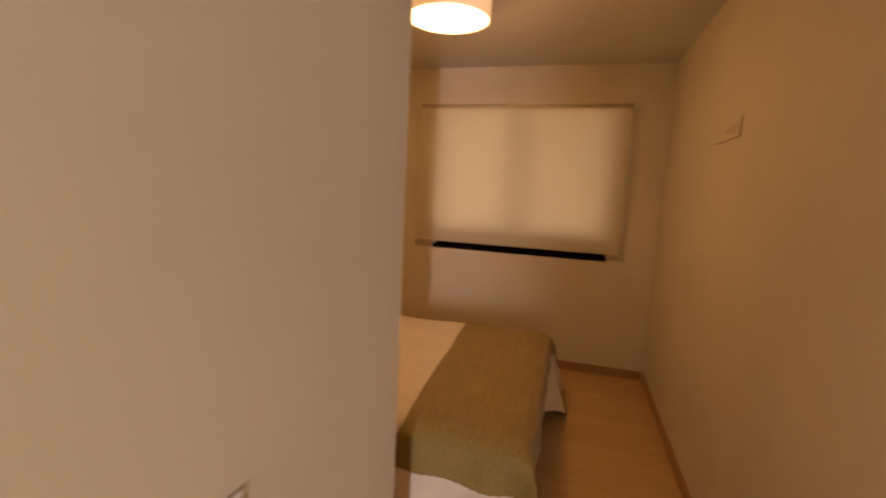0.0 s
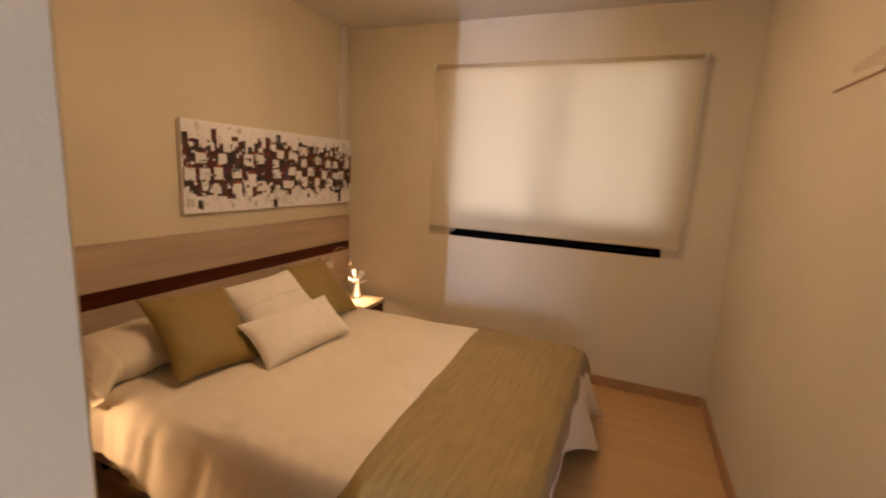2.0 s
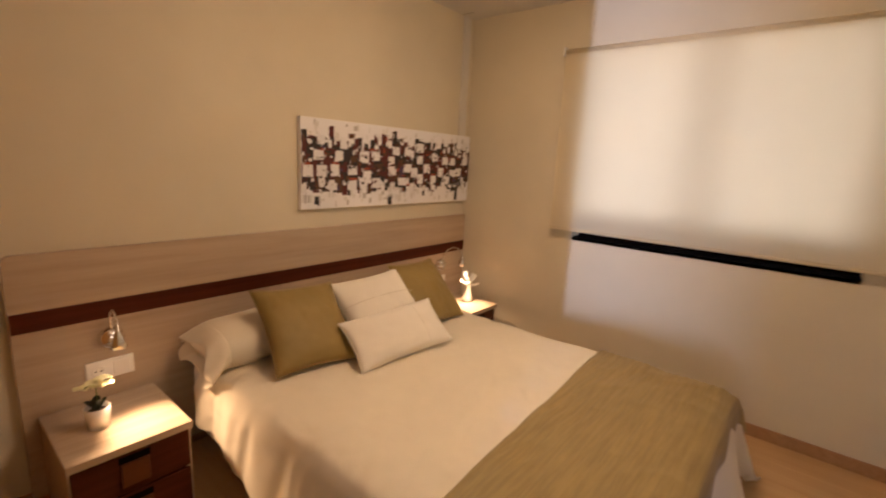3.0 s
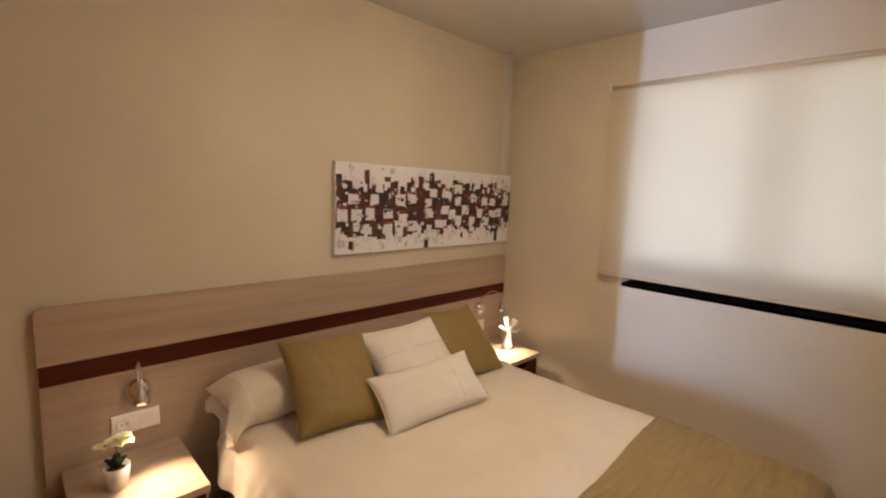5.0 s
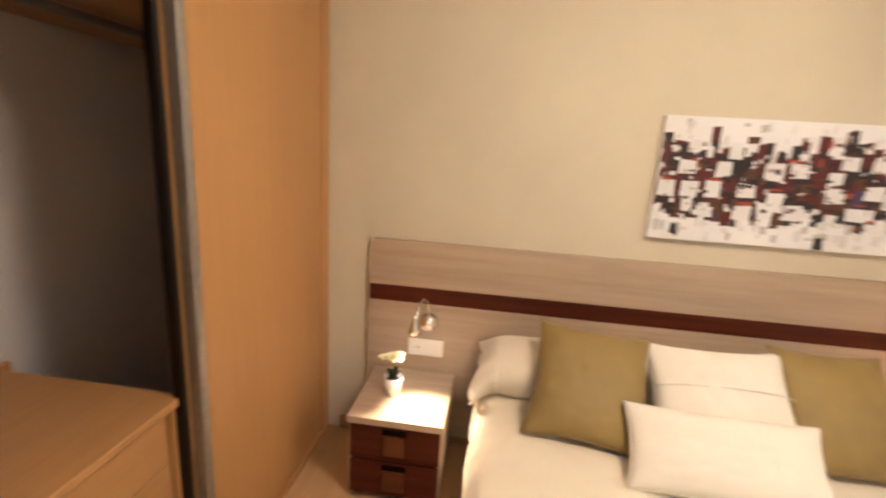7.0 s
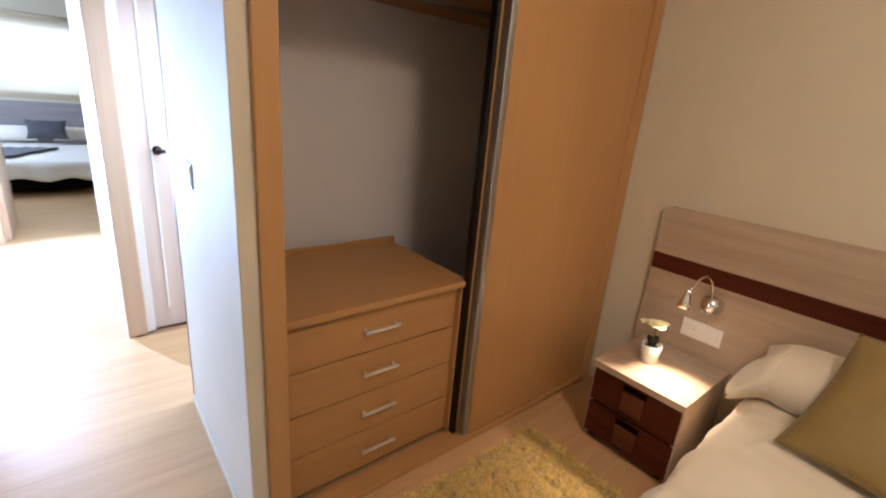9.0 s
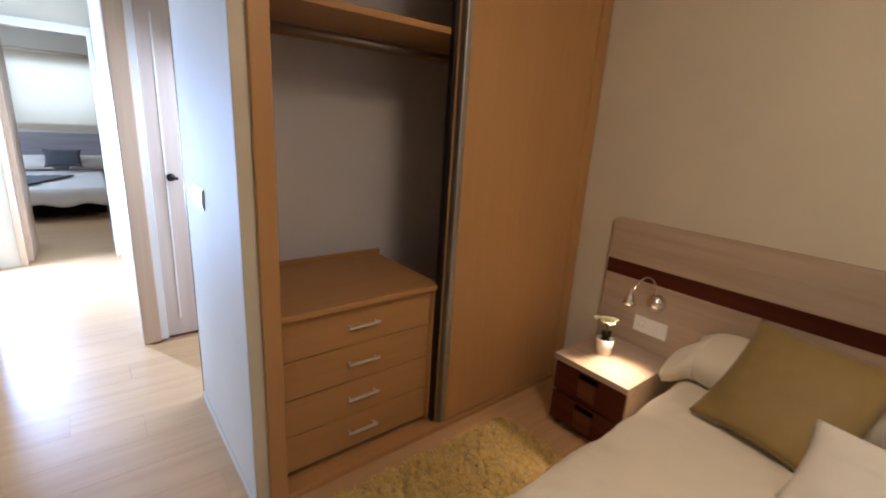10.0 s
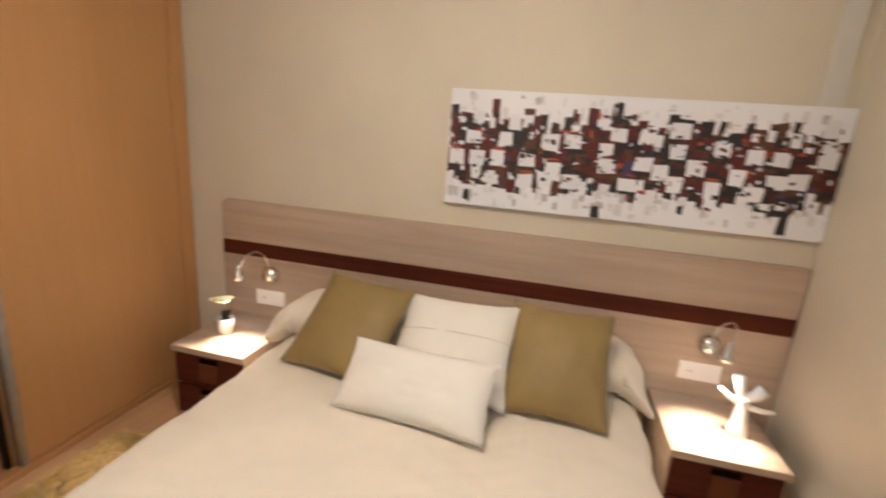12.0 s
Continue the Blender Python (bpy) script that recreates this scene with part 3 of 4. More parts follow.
duvet = thing("duvet", (1.0, 1.6, 0.3), "ivory cotton duvet cover draped over the double bed", "bedding")
sheet = drape(0.20, BX1, 0.35, 0.36, 0.36, 0.0, 0.019, 2.0, step=0.017, corner=0.44, short=0.30, flare=0.04)
sheet.faces.index_update()
hem = edge_strip(sheet, 2)
thicken(part("cover", sheet, M_DUVET, duvet, smooth=True), 0.007, False)
thicken(part("hem", hem, M_DUVET, duvet, "stitched lower hem", True), 0.007, False)
cloth("throw_blanket", drape(1.46, BX1, 0.155, 0.185, 0.16, 0.018, 0.022, 2.0, step=0.009, out=0.026, skew=0.07, rib=0.0022), M_THROW, 0.006, "olive-gold ribbed throw folded across the bed foot", "blanket")


def cushion(name, centre, along, up, w, h, t, mat, label, category, seed, pinch=0.11, slump=0.0, group=""):
    """A stuffed cushion: w along, h up, t thick, with drawn-out corners."""
    n = 34
    a = Vector(along).normalized()
    u = Vector(up)
    u = (u - a * u.dot(a)).normalized()
    nrm = a.cross(u)
    bm = bmesh.new()
    sheets = []
    for sgn in (1, -1):
        g = []
        for i in range(n + 1):
            row = []
            for j in range(n + 1):
                p, q = -1 + 2 * i / n, -1 + 2 * j / n
                sx = p * (1 - pinch * (1 - q * q) * abs(p) ** 3)
                sy = q * (1 - pinch * (1 - p * p) * abs(q) ** 3)
                fat = max(0.0, (1 - abs(p) ** 2.6) * (1 - abs(q) ** 2.6)) ** 0.55
                wr = 0.14 * noise.noise((p * 1.5 + seed, q * 1.5, sgn)) + 0.07 * noise.noise((p * 4.3 + seed, q * 4.3, sgn * 2)) + 0.05 * noise.noise((p * 9 + seed, q * 6, sgn * 3))
                th = sgn * t / 2 * fat * (1 + wr + slump * -q)
                row.append((sx * w / 2, sy * h / 2, th))
            g.append(row)
        sheets.append(g)
    verts = {}

    def vert(s, i, j):
        edge = i in (0, n) or j in (0, n)
        k = (0 if edge else s, i, j)
        if k not in verts:
            c = sheets[s][i][j]
            verts[k] = bm.verts.new(Vector(centre) + a * c[0] + u * c[1] + nrm * c[2])
        return verts[k]
    for s in (0, 1):
        for i in range(n):
            for j in range(n):
                bm.faces.new([vert(s, *k) for k in ((i, j), (i + 1, j), (i + 1, j + 1), (i, j + 1))])
    ob = thing(name, centre, label, category, group)
    part("cover", bm, mat, ob, smooth=True)
    rim = []
    for i in range(n):
        rim.append(sheets[0][i][0])
    for j in range(n):
        rim.append(sheets[0][n][j])
    for i in range(n, 0, -1):
        rim.append(sheets[0][i][n])
    for j in range(n, -1, -1):
        rim.append(sheets[0][0][j])
    part("piping", tube([Vector(centre) + a * c[0] + u * c[1] + nrm * c[2] for c in rim], 0.0022, 6), mat, ob, smooth=True)
    return ob, a, u, nrm


def bolster():
    """The long pillow at the headboard with open case ends."""
    ob = thing("long_pillow", (0.22, 1.6, 0.5), "ivory long pillow lying against the headboard", "pillow")
    bm = bmesh.new()
    rings = []
    n, sides = 60, 24
    for i in range(n + 1):
        s = -1 + 2 * i / n
        y = 1.6 + s * 0.755
        f = max(0.0, 1 - abs(s) ** 16) ** 0.5 * 0.7 + 0.3
        rx, rz = 0.175 * (0.8 + 0.2 * f), 0.098 * f
        sag = 0.012 * noise.noise((s * 4, 1, 1))
        ring = []
        for k in range(sides):
            an = 2 * math.pi * k / sides
            c, sn = math.cos(an), math.sin(an)
            px = 0.22 + rx * math.copysign(abs(c) ** 0.8, c)
            pz = 0.574 + sag + rz * math.copysign(abs(sn) ** 0.8, sn) + 0.008 * noise.noise((c * 2, s * 6, sn * 2))
            ring.append(bm.verts.new((px, y, pz)))
        rings.append(ring)
    for a, b in zip(rings, rings[1:]):
        for k in range(sides):
            bm.faces.new((a[k], a[(k + 1) % sides], b[(k + 1) % sides], b[k]))
    bm.faces.new(rings[0])
    bm.faces.new(rings[-1])
    part("filling", bm, M_DUVET, ob, smooth=True)
    for sy in (-1, 1):
        bm = bmesh.new()
        rows = []
        for i in range(11):
            f = i / 10
            row = []
            for k in range(49):
                an = 2 * math.pi * k / 48
                c, sn = math.cos(an), math.sin(an)
                front = max(0.0, c)
                rx = 0.170 + 0.03 * f + 0.012 * f * math.sin(6 * an + 1)
                rz = 0.090 - 0.020 * f + 0.016 * f * math.sin(5 * an + 2)
                px = 0.225 + rx * math.copysign(abs(c) ** 0.7, c)
                py = 1.6 + sy * (0.705 + 0.075 * f + 0.03 * f * front + 0.012 * f * math.sin(4 * an + sy))
                over = max(0.0, abs(py - 1.6) - (BY1 - BY0) / 2 + 0.02)
                pz = 0.570 + rz * sn - 0.02 * f - 0.35 * over * (1.0 + 1.2 * front)
                low = 0.490 if over <= 0 else 0.490 - 1.1 * over
                row.append(bm.verts.new((px, py, max(pz, low))))
            rows.append(row)
        for a, b in zip(rows, rows[1:]):
            for k in range(48):
                bm.faces.new((a[k], a[k + 1], b[k + 1], b[k]))
        fl = part("case_flap", bm, M_DUVET, ob, "loose open end of the pillow case", True)
        md = fl.modifiers.new("thickness", 'SOLIDIFY')
        md.thickness = 0.004


bolster()
OL, OR_, WC, LC = (0.462, 1.220, 0.654), (0.473, 2.052, 0.660), (0.488, 1.660, 0.652), (0.715, 1.578, 0.594)
WC_WAY, WC_UP, LC_WAY, LC_UP = (0.08, 1, 0.05), (-0.33, 0.0, 0.28), (0.13, 1, 0.05), (-0.20, 0.0, 0.17)
cushion("cushion", OL, (0.15, 1, -0.04), (-0.34, 0.02, 0.29), 0.415, 0.45, 0.125, M_OLIVE, "olive-green satin cushion leaning on the long pillow", "cushion", 1.0, 0.09, group="olive cushions")
cushion("cushion", OR_, (0.02, 1, -0.01), (-0.30, 0.0, 0.30), 0.38, 0.435, 0.125, M_OLIVE, "olive-green satin cushion leaning on the long pillow", "cushion", 5.0, 0.08, group="olive cushions")
wc, *rest = cushion("cushion", WC, WC_WAY, WC_UP, 0.48, 0.42, 0.15, M_LINEN, "off-white cushion with a stitched seam between olive cushions", "cushion", 9.0, 0.10)
lc, *rest = cushion("lumbar_cushion", LC, LC_WAY, LC_UP, 0.56, 0.265, 0.13, M_LINEN, "small ivory rectangular cushion lying in front of the others", "cushion", 13.0, 0.06)



def seam(ob, centre, along, up, points, t, name, mat, radius):
    """A stitched line over the front of a cushion, through places given as shares of its width and height."""
    a = Vector(along).normalized()
    u = Vector(up)
    u = (u - a * u.dot(a)).normalized()
    n = a.cross(u)
    w, h = points[0]
    path = []
    for p, q in points[1:]:
        fat = max(0.0, (1 - abs(p) ** 2.6) * (1 - abs(q) ** 2.6)) ** 0.55
        path.append(Vector(centre) + a * p * w / 2 + u * q * h / 2 + n * (t / 2 * fat * 1.03))
    part(name, tube(path, radius, 6), mat, ob, smooth=True)


seam(wc, WC, WC_WAY, WC_UP, [(0.48, 0.42)] + [(-0.93 + 1.86 * k / 24, 0.12) for k in range(25)], 0.15, "seam", M_TAPE, 0.0015)
seam(lc, LC, LC_WAY, LC_UP, [(0.56, 0.265)] + [(0.42, -0.92 + 1.84 * k / 18) for k in range(19)], 0.13, "seam", M_LINEN, 0.0012)

# flat cover plate on the passage wall
plate = thing("wall_plate", (W, 1.58, 1.765), "cream rectangular cover plate with small slots on the wall", "wall plate")
part("plate", box(W - 0.006, 1.42, 1.768, W, 1.76, 1.852, 0.002), M_WALL, plate)
# two brown strips put the plate's shadow line into colour
part("lower_shadow_line", box(W - 0.0045, 1.42, 1.763, W, 1.76, 1.7675, 0.0005), M_SKIRT, plate, "brown strip drawn as the shadow line under the plate")
part("end_shadow_line", box(W - 0.0045, 1.413, 1.763, W, 1.4195, 1.852, 0.0005), M_SKIRT, plate, "brown strip drawn as the shadow line at the plate's end")
for k in range(5):
    part("slot", box(W - 0.0072, 1.448 + 0.040 * k, 1.784 + 0.003 * k, W - 0.0055, 1.455 + 0.040 * k, 1.832 - 0.004 * k, 0.0005), M_SKIRT, plate, "small brown slot")

# ---- painting ----
PY0, PY1, PZ0, PZ1 = 1.474, 2.997, 1.138, 1.640
art = thing("painting", (0.02, 2.2, PZ0), "wide unframed abstract canvas in white, black and dark red", "painting")
part("canvas", box(0.002, PY0, PZ0, 0.032, PY1, PZ1, 0.002), M_CANVAS, art)
rng = random.Random(7)
tints = {"black": (0.018, 0.012, 0.012), "dark_red": (0.085, 0.009, 0.007), "brown": (0.085, 0.032, 0.012), "grey": (0.50, 0.48, 0.47), "pale": (0.68, 0.67, 0.66), "orange": (0.34, 0.06, 0.02), "violet": (0.06, 0.035, 0.09), "white": (0.76, 0.76, 0.77)}
strokes = {k: bmesh.new() for k in tints}


def stroke(kind, y, z, w, h, lift):
    """A flat dab of paint, slightly crooked, standing a little proud of the canvas."""
    b = strokes[kind]
    y0, y1, z0, z1 = max(PY0 + 0.002, y - w / 2), min(PY1 - 0.002, y + w / 2), max(PZ0 + 0.002, z - h / 2), min(PZ1 - 0.002, z + h / 2)
    if y1 - y0 < 0.003 or z1 - z0 < 0.003:
        return
    j = lambda: rng.uniform(-0.004, 0.004)
    c = [(y0 + j(), z0 + j()), (y1 + j(), z0 + j()), (y1 + j(), z1 + j()), (y0 + j(), z1 + j())]
    c = [(min(max(p, PY0 + 0.002), PY1 - 0.002), min(max(q, PZ0 + 0.002), PZ1 - 0.002)) for p, q in c]
    lo = [b.verts.new((0.0315, p, q)) for p, q in c]
    hi = [b.verts.new((0.0325 + lift, p, q)) for p, q in c]
    b.faces.new(hi)
    for k in range(4):
        b.faces.new((lo[k], lo[(k + 1) % 4], hi[(k + 1) % 4], hi[k]))


def band(y):
    return 1.40 + 0.02 * math.sin(7 * y), 0.135


y = PY0 + 0.01
while y < PY1:
    w = rng.uniform(0.018, 0.045)
    top, low = 1.505 + rng.gauss(0, 0.022), 1.262 + rng.gauss(0, 0.022)
    z = low
    while z < top:
        h = rng.uniform(0.022, 0.06)
        k = rng.choices(["black", "dark_red", "brown", "violet"], [10, 8, 3, 0.7])[0]
        stroke(k, y + w / 2, z + h / 2, w * 1.25, h * 1.2, rng.uniform(0.0002, 0.0007))
        z += h
    y += w
for i in range(330):
    y = rng.uniform(PY0, PY1)
    z = 1.40 + max(-0.16, min(0.16, rng.gauss(0, 0.085)))
    k = rng.choices(["black", "dark_red", "brown", "violet", "orange"], [7, 7, 4, 1.0, 2.2])[0]
    big = 0.6 if k in ("orange", "violet") else 1.0
    stroke(k, y, z, rng.uniform(0.012, 0.05) * big, rng.uniform(0.01, 0.05) * big, 0.0008 + i * 5e-7)
WHITES = ((1.59, 1.44), (1.73, 1.44), (1.92, 1.44), (2.01, 1.45), (2.19, 1.49), (2.3, 1.49), (2.58, 1.46), (2.7, 1.44), (2.79, 1.44), (2.94, 1.45), (2.93, 1.56), (1.52, 1.35), (1.61, 1.35), (1.7, 1.36), (1.83, 1.36), (1.94, 1.33), (2.15, 1.42), (2.16, 1.36), (2.3, 1.38), (2.42, 1.44), (2.37, 1.35), (2.5, 1.38), (2.65, 1.36), (2.79, 1.35), (2.86, 1.36), (1.83, 1.27), (2.02, 1.28), (2.25, 1.29), (2.43, 1.31), (2.57, 1.3), (2.72, 1.3), (2.42, 1.52))
for i, (y, z) in enumerate(WHITES):
    stroke("white", y, z, rng.uniform(0.054, 0.074), rng.uniform(0.050, 0.068), 0.0012 + i * 6e-7)
    if i % 2:
        stroke(rng.choice(["orange", "dark_red", "black"]), y + rng.uniform(-0.02, 0.02), z + 0.04, rng.uniform(0.03, 0.07), 0.010, 0.0013 + i * 6e-7)
for i in range(40):
    stroke("white", rng.uniform(PY0, PY1), rng.choice([rng.uniform(1.24, 1.31), rng.uniform(1.47, 1.53)]), rng.uniform(0.02, 0.05), rng.uniform(0.02, 0.06), 0.0013 + i * 6e-7)
for i in range(260):
    y = rng.uniform(PY0, PY1)
    z = 1.40 + rng.uniform(-0.14, 0.13)
    k = rng.choice(["black", "dark_red", "black", "brown", "white", "grey", "white"])
    stroke(k, y, z, rng.uniform(0.006, 0.024), rng.uniform(0.005, 0.018), 0.0016 + i * 6e-7)
for i in range(150):
    y = rng.uniform(PY0, PY1)
    z = rng.choice([rng.uniform(1.16, 1.27), rng.uniform(1.54, 1.62), rng.uniform(1.20, 1.28)])
    stroke(rng.choice(["grey", "pale", "pale"]), y, z, rng.uniform(0.006, 0.03), rng.uniform(0.006, 0.05), 0.0004 + i * 6e-7)
for y, z, w, h in ((2.18, 1.575, 0.030, 0.085), (2.14, 1.165, 0.035, 0.055), (2.845, 1.185, 0.03, 0.07), (1.575, 1.185, 0.026, 0.045), (2.47, 1.21, 0.025, 0.035), (2.83, 1.235, 0.06, 0.03), (2.66, 1.545, 0.025, 0.04), (1.80, 1.225, 0.02, 0.03)):
    stroke("black", y, z, w, h, 0.0016)
for k, b in strokes.items():
    tagged(part("paint_" + k, b, paint_mat("paint_" + k, tints[k], 0.5, 0.001, 0.15), art), kind="stuff")

# ---- ceiling lamp ----
lamp = thing("ceiling_lamp", (LX, LY, H), "round drum ceiling lamp with cream shade, lit", "ceiling lamp")
part("shade", lathe([(0.215, 0.0), (0.222, 0.0), (0.222, 0.135), (0.215, 0.135), (0.215, 0.0)], (LX, LY, 2.36), 48), M_SHADE, lamp, smooth=True)
part("diffuser", lathe([(0, 0.0), (0.2145, 0.0), (0.2145, 0.006), (0, 0.006)], (LX, LY, 2.366), 48), M_DIFFUSER, lamp, "glowing white diffuser disc")
part("ceiling_plate", lathe([(0, 0), (0.10, 0), (0.10, 0.012), (0, 0.012)], (LX, LY, 2.487), 32), M_WHITE, lamp)

# ---- orchid and white sculpture ----
POT = Matrix.Translation((0.26, 0.45, 0.392)) @ Matrix.Scale(1.35, 4) @ Matrix.Translation((-0.20, -0.43, -0.392))
pot = thing("potted_orchid", (0.26, 0.45, 0.392), "small white pot with a cream-yellow orchid on the nightstand", "plant")
part("pot", moved(lathe([(0, 0.0), (0.026, 0.0), (0.031, 0.06), (0.028, 0.06), (0.026, 0.045), (0, 0.045)], (0.20, 0.43, 0.392), 28), POT), M_CERAMIC, pot, smooth=True)
part("bark", moved(lathe([(0.0265, 0.0), (0.02, 0.006), (0, 0.008)], (0.20, 0.43, 0.437), 18), POT), M_SOIL, pot)


def leaf(base_at, way, length, width, droop):
    bm = bmesh.new()
    b, w = Vector(base_at), Vector(way).normalized()
    s = w.cross(Vector((0, 0, 1))).normalized()
    rows = []
    for i in range(9):
        f = i / 8
        c = b + w * length * f + Vector((0, 0, -droop * f * f))
        hw = width * math.sin(math.pi * min(0.12 + 0.88 * f, 1.0)) ** 0.7 / 2
        rows.append([bm.verts.new(c - s * hw + Vector((0, 0, hw * 0.4))), bm.verts.new(c), bm.verts.new(c + s * hw + Vector((0, 0, hw * 0.4)))])
    for a, c in zip(rows, rows[1:]):
        for k in (0, 1):
            bm.faces.new((a[k], a[k + 1], c[k + 1], c[k]))
    return bm


for an, el, ln in ((0.4, 2.6, 0.052), (1.7, 1.5, 0.046), (2.9, 2.2, 0.050), (4.1, 1.2, 0.048), (5.3, 3.0, 0.050)):
    part("leaf", moved(leaf((0.20, 0.43, 0.44), (math.cos(an), math.sin(an), el), ln, 0.022, 0.008), POT), M_LEAF, pot, smooth=True)
part("stem", moved(tube([(0.20, 0.43, 0.44), (0.203, 0.432, 0.48), (0.208, 0.43, 0.515), (0.215, 0.418, 0.528), (0.22, 0.40, 0.522)], 0.0016, 6), POT), M_STEM, pot, smooth=True)
for fx, fy, fz, fs in ((0.212, 0.425, 0.525, 1.0), (0.222, 0.405, 0.522, 0.95), (0.205, 0.447, 0.528, 1.0), (0.225, 0.435, 0.520, 0.9), (0.20, 0.395, 0.516, 0.7), (0.23, 0.452, 0.524, 0.8)):
    bm = bmesh.new()
    for k in range(5):
        an = 2 * math.pi * k / 5 + fx * 90
        joined(bm, leaf((fx, fy, fz), (math.cos(an), math.sin(an), 0.35), 0.025 * fs, 0.023 * fs, 0.004))
    part("flower", moved(bm, POT), M_PETAL, pot, "cream-yellow orchid bloom", True)

SCULPT = Matrix.Translation((0.265, 2.770, 0.392)) @ Matrix.Scale(1.13, 4) @ Matrix.Translation((-0.28, -2.79, -0.392))
tree = thing("white_sculpture", (0.265, 2.770, 0.392), "white ceramic branching figure standing on the nightstand", "sculpture")
bm = lathe([(0, 0), (0.038, 0), (0.032, 0.02), (0.023, 0.06), (0.019, 0.10), (0.020, 0.125), (0.026, 0.14), (0, 0.142)], (0.28, 2.79, 0.392), 24)
joined(bm, tube([(0.28, 2.79, 0.525), (0.29, 2.815, 0.545), (0.295, 2.835, 0.575)], 0.015, 12, 1.5))
joined(bm, tube([(0.28, 2.79, 0.525), (0.275, 2.775, 0.55), (0.272, 2.762, 0.60)], 0.013, 12, 1.45))
joined(bm, tube([(0.28, 2.79, 0.50), (0.30, 2.84, 0.50), (0.31, 2.875, 0.508)], 0.012, 12, 0.5))
joined(bm, tube([(0.28, 2.79, 0.50), (0.275, 2.74, 0.525), (0.27, 2.715, 0.548)], 0.012, 12, 0.6))
part("figure", moved(bm, SCULPT), M_CERAMIC, tree, smooth=True)

# ---- light switch and wall mark ----
sw = thing("light_switch", (PX, -0.53, 1.050), "white double light switch on the partition wall", "light switch")
part("plate", box(PX, -0.62, 1.050, PX + 0.006, -0.445, 1.135, 0.003), M_PLASTIC, sw)
for y in (-0.615, -0.530):
    part("rocker", box(PX + 0.0055, y + 0.005, 1.061, PX + 0.009, y + 0.074, 1.124, 0.002), M_PLASTIC, sw)

# ---- hall: closed door, far doorway ----
door = thing("door_1", (1.46, -1.62, 0), "closed pale beech door in a wide casing", "door", kind="structure")
part("leaf", box(1.06, -1.69, 0.005, 1.852, -1.65, 2.03, 0.003), M_PALEDOOR, door)
# moulding in white, so its highlight line is in the colour
part("moulding", box(1.772, -1.652, 0.12, 1.782, -1.645, 1.93, 0.002), M_WHITE, door, "raised moulding, coloured white for its highlight line")
part("casing", box(1.897, -1.74, 0, 1.990, -1.60, 2.13, 0.006), M_DOORWOOD, door)
part("jamb", box(1.854, -1.70, 0, 1.896, -1.630, 2.03, 0.003), M_WHITE, door, "white door lining")
part("casing", box(1.06, -1.625, 2.032, 1.896, -1.60, 2.13, 0.006), M_DOORWOOD, door)
part("door_handle", joined(tube([(1.752, -1.65, 1.03), (1.752, -1.60, 1.03), (1.747, -1.595, 1.03), (1.722, -1.595, 1.03)], 0.010, 10), lathe([(0, 0), (0.024, 0), (0.024, 0.006), (0, 0.006)], (1.752, -1.65, 1.03), 20, (0, 1, 0))), M_DARKALU, door, "dark metal lever handle", True)
door2 = thing("door_2", (2.6, FY - 0.05, 0), "open pale door of the far bedroom", "door", kind="structure")
part("leaf", box(2.595, FY - 0.80, 0.005, 2.63, FY - 0.11, 1.97, 0.003), M_DOORWOOD, door2)
part("casing", box(2.63, FY - 0.11, 0, 2.68, FY + 0.015, 2.02, 0.004), M_DOORWOOD, door2)
part("casing", box(1.957, FY - 0.11, 0, 1.99, FY + 0.015, 2.0, 0.004), M_WHITE, door2)
part("casing", box(1.957, FY - 0.11, 2.001, 2.629, FY + 0.018, 2.06, 0.004), M_WHITE, door2)

# ---- far bedroom ----
fb = thing("far_bed", (2.55, -6.72, 0), "double bed with white duvet and grey headboard in the far bedroom", "bed")
part("base", box(1.95, -7.77, 0.06, 3.2, -5.82, 0.24, 0.02), M_FRAME, fb, "dark bed base")
part("headboard", box(1.55, -8.01, 0.05, 3.6, -7.97, 0.96, 0.006), M_GREYBOARD, fb, "grey headboard panel")


def far_duvet():
    bm = bmesh.new()
    nu, nv = 46, 44
    rows = []
    for i in range(nu + 1):
        u = 2.20 * i / nu
        row = []
        for j in range(nv + 1):
            v = -0.19 + 1.73 * j / nv
            du, dv = max(0, u - 2.02), (-v if v < 0 else max(0, v - 1.35))
            x = 1.90 + min(max(v, 0), 1.35) + (-1 if v < 0 else 1) * (0.15 * dv + (0.02 * math.sin(u * 20) * min(1, dv * 6) if dv else 0))
            y = -7.77 + min(u, 2.02) + 0.15 * du + (0.02 * math.sin(v * 17) * min(1, du * 6) if du else 0)
            z = 0.37 - max(du, dv) + 0.012 * noise.noise((u * 4, v * 4, 7))
            row.append(bm.verts.new((x, y, z + 0.02 * min(1, max(du, dv) * 5) * math.sin(v * 13 + u * 5))))
        rows.append(row)
    for a, b in zip(rows, rows[1:]):
        for j in range(nv):
            bm.faces.new((a[j], b[j], b[j + 1], a[j + 1]))
    return bm


cloth("far_duvet", far_duvet(), M_LINEN, 0.02, "white duvet hanging over the far bed", "bedding")
solid("far_mattress", box(1.93, -7.87, 0.24, 3.22, -5.78, 0.345, 0.03), M_LINEN, "white mattress of the far bed", "mattress")
bm = bmesh.new()
rows = [[bm.verts.new((2.25 + 0.036 * j + 0.045 * i * (1 - j / 28), -6.95 + 0.090 * i + 0.02 * noise.noise((j * 0.3, i * 0.4, 2)), 0.402 + 0.01 * noise.noise((j * 0.5, i * 0.5, 6)))) for j in range(29)] for i in range(11)]
for a, b in zip(rows, rows[1:]):
    for j in range(28):
        bm.faces.new((a[j], b[j], b[j + 1], a[j + 1]))
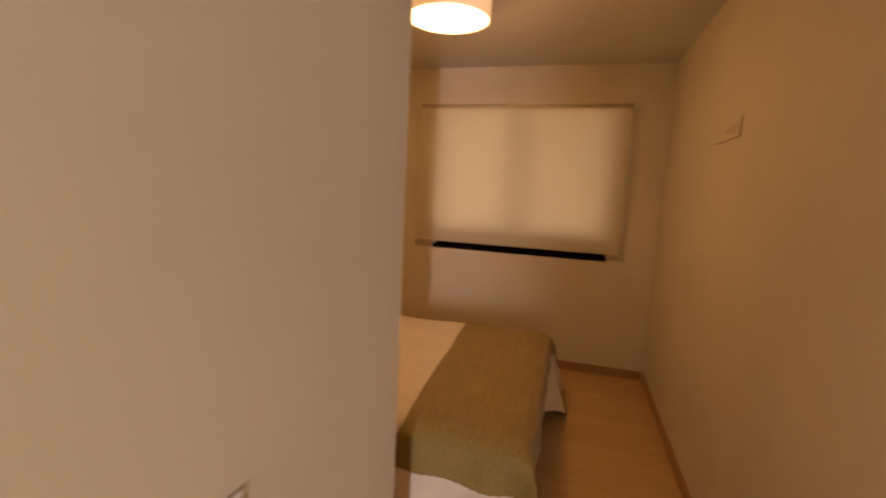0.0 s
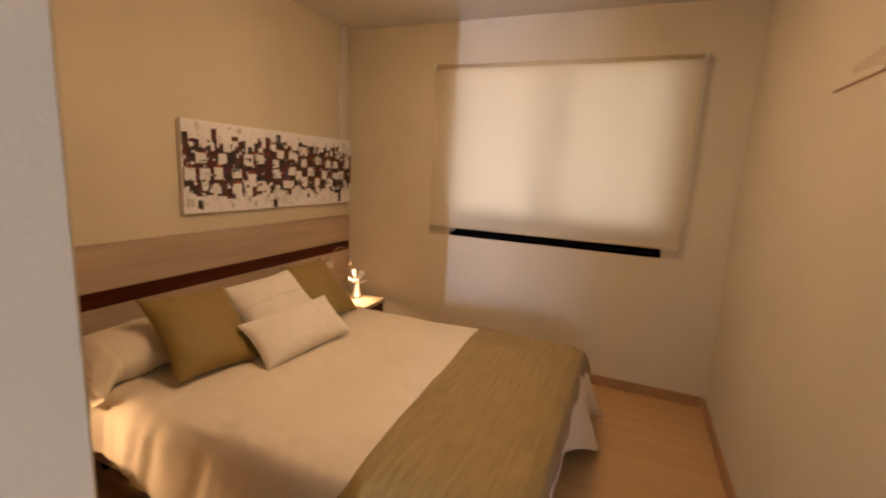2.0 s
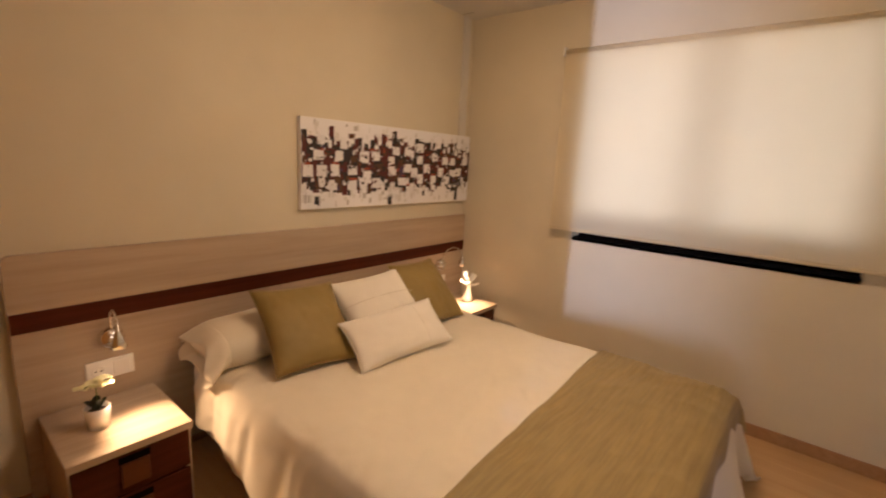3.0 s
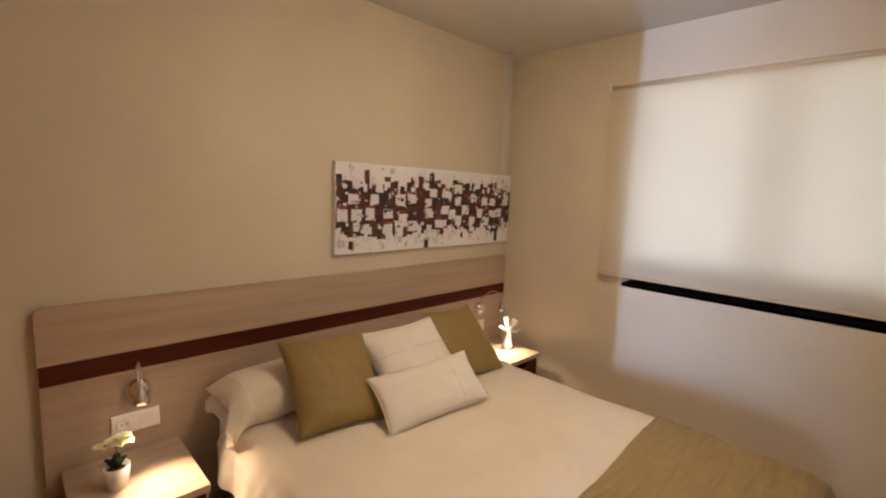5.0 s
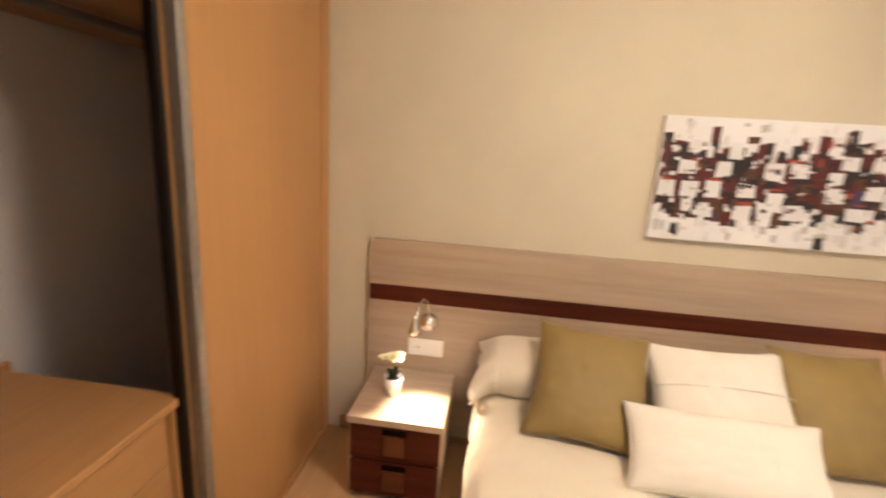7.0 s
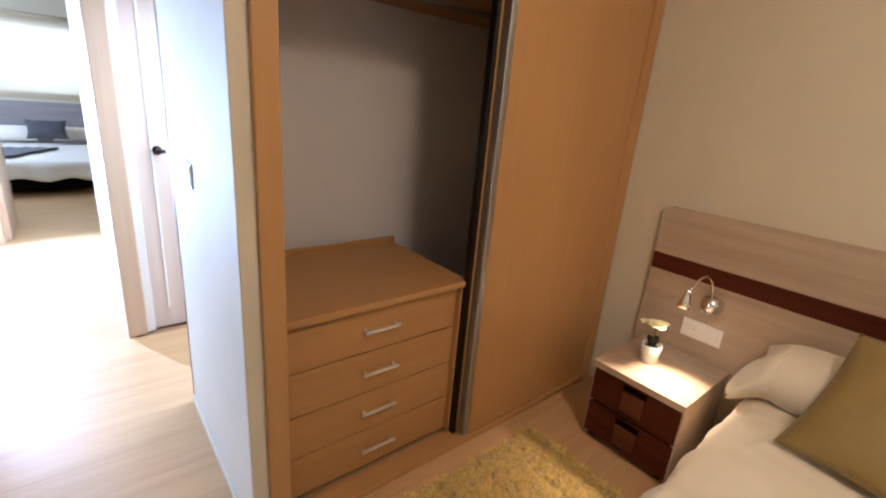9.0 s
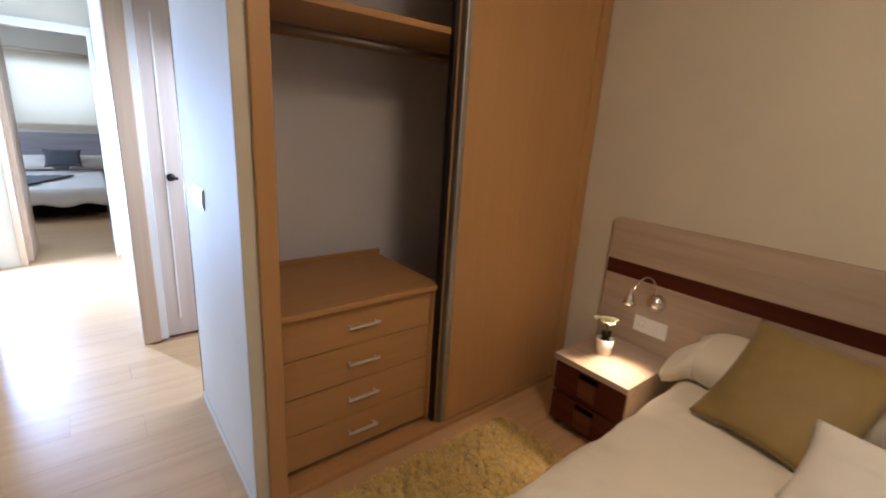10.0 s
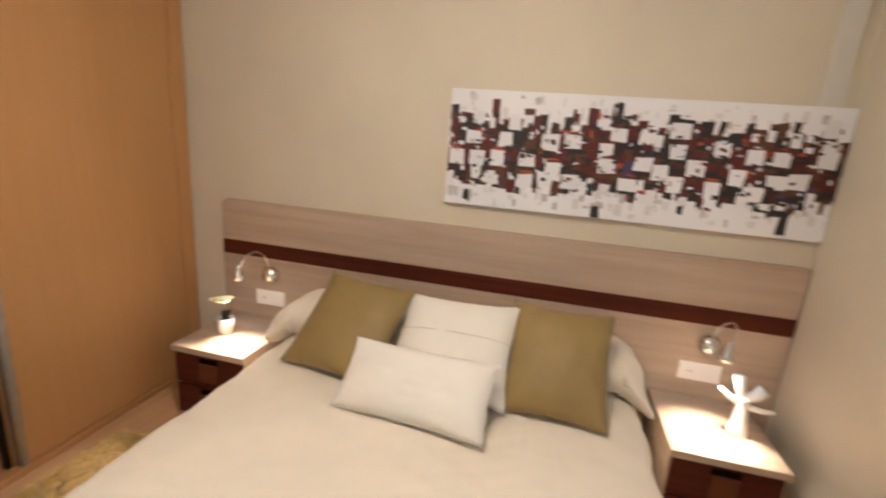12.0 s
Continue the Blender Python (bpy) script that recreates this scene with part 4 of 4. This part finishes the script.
cloth("far_blanket", bm, M_GREYCLOTH, 0.02, "charcoal blanket lying across the far bed", "blanket")
cushion("far_pillow", (2.05, -7.70, 0.53), (1, 0, 0), (0, -0.2, 0.3), 0.50, 0.24, 0.16, M_LINEN, "white pillow at the far headboard", "pillow", 3.0, group="pillows of the far bed")
cushion("far_pillow", (2.72, -7.70, 0.53), (1, 0, 0), (0, -0.2, 0.3), 0.50, 0.24, 0.16, M_LINEN, "white pillow at the far headboard", "pillow", 4.0, group="pillows of the far bed")
cushion("far_cushion", (2.35, -7.47, 0.61), (1, 0, 0), (0, -0.2, 0.3), 0.46, 0.30, 0.13, M_GREYCLOTH, "charcoal cushion on the far bed", "cushion", 6.0)
fbl = thing("far_blind", (2.2, -8.00, 1.05), "pale roller blind over the far bedroom window", "blind")
bm = bmesh.new()
vs = [bm.verts.new(p) for p in ((1.45, -7.99, 1.0), (2.95, -7.99, 1.0), (2.95, -7.99, 2.12), (1.45, -7.99, 2.12))]
bm.faces.new(vs)
part("fabric", bm, M_BLIND, fbl)
part("roller_tube", tube([(1.44, -7.99, 2.14), (2.96, -7.99, 2.14)], 0.022, 12), M_BLIND, fbl, smooth=True)


# ---- shag rug ----
def rug(x0, y0, x1, y1):
    rnd = random.Random(3)
    verts, faces = [], []
    for i in range(30000):
        x, y = rnd.uniform(x0, x1), rnd.uniform(y0, y1)
        an = 6.3 * noise.noise((x * 24, y * 24, 1.0)) + rnd.uniform(-1.4, 1.4)
        tilt = rnd.uniform(0.007, 0.024)
        dx, dy = math.cos(an) * tilt, math.sin(an) * tilt
        px, py = -math.sin(an) * 0.0019, math.cos(an) * 0.0019
        h = rnd.uniform(0.016, 0.030) * (1.0 + 0.25 * noise.noise((x * 20, y * 20, 4.0)))
        k = len(verts)
        verts += [(x - px, y - py, 0.004), (x + px, y + py, 0.004), (x + dx * 0.5 + px, y + dy * 0.5 + py, h * 0.8), (x + dx * 0.5 - px, y + dy * 0.5 - py, h * 0.8), (x + dx * 1.5, y + dy * 1.5, h)]
        faces += [(k, k + 1, k + 2, k + 3), (k + 3, k + 2, k + 4)]
    me = bpy.data.meshes.new("shag_surface")
    me.from_pydata(verts, [], faces)
    me.materials.append(M_RUG)
    ob = thing("shag_rug", ((x0 + x1) / 2, (y0 + y1) / 2, 0), "gold shaggy rug on the floor beside the bed", "rug")
    part("backing", box(x0, y0, 0.0, x1, y1, 0.008, 0.003), M_BASE, ob)
    pl = new("shag_surface", me)
    pl.parent = ob
    pl.matrix_parent_inverse = Matrix.Translation(-ob.location)
    tagged(pl, kind="stuff")


rug(0.64, 0.17, 1.60, 0.80)

# ---- floor planks ----
mesh_cache = {}
rnd = random.Random(11)


def plank(x0, x1, y0, y1):
    key = (round(x1 - x0, 3), round(y1 - y0, 3))
    if key not in mesh_cache:
        mesh_cache[key] = finish(box(0, 0, -0.011, key[0] - 0.0005, key[1] - 0.0005, 0.0, 0.0004, segments=1), "plank", M_PLANK, False)
    ob = new("plank", mesh_cache[key])
    ob.location = (x0, y0, 0)
    ob.parent = floor


row = 0
y = -3.865
while y < D - 0.01:
    lo, hi = (1.0, W) if y < -0.85 else (0.0, W)
    if y < -1.66:
        lo = 1.955
    x = lo - (row * 0.47 % 1.2)
    y1 = min(y + 0.19, D)
    while x < hi:
        a, b = max(x, lo), min(x + 1.2, hi)
        if b - a > 0.02:
            plank(a, b, y, y1)
        x += 1.2
    y += 0.19
    row += 1
bm = box(-0.5, -8.0, -0.011, 4.2, -3.867, 0.0)
part("far_floor_boards", bm, M_PLANK, floor)
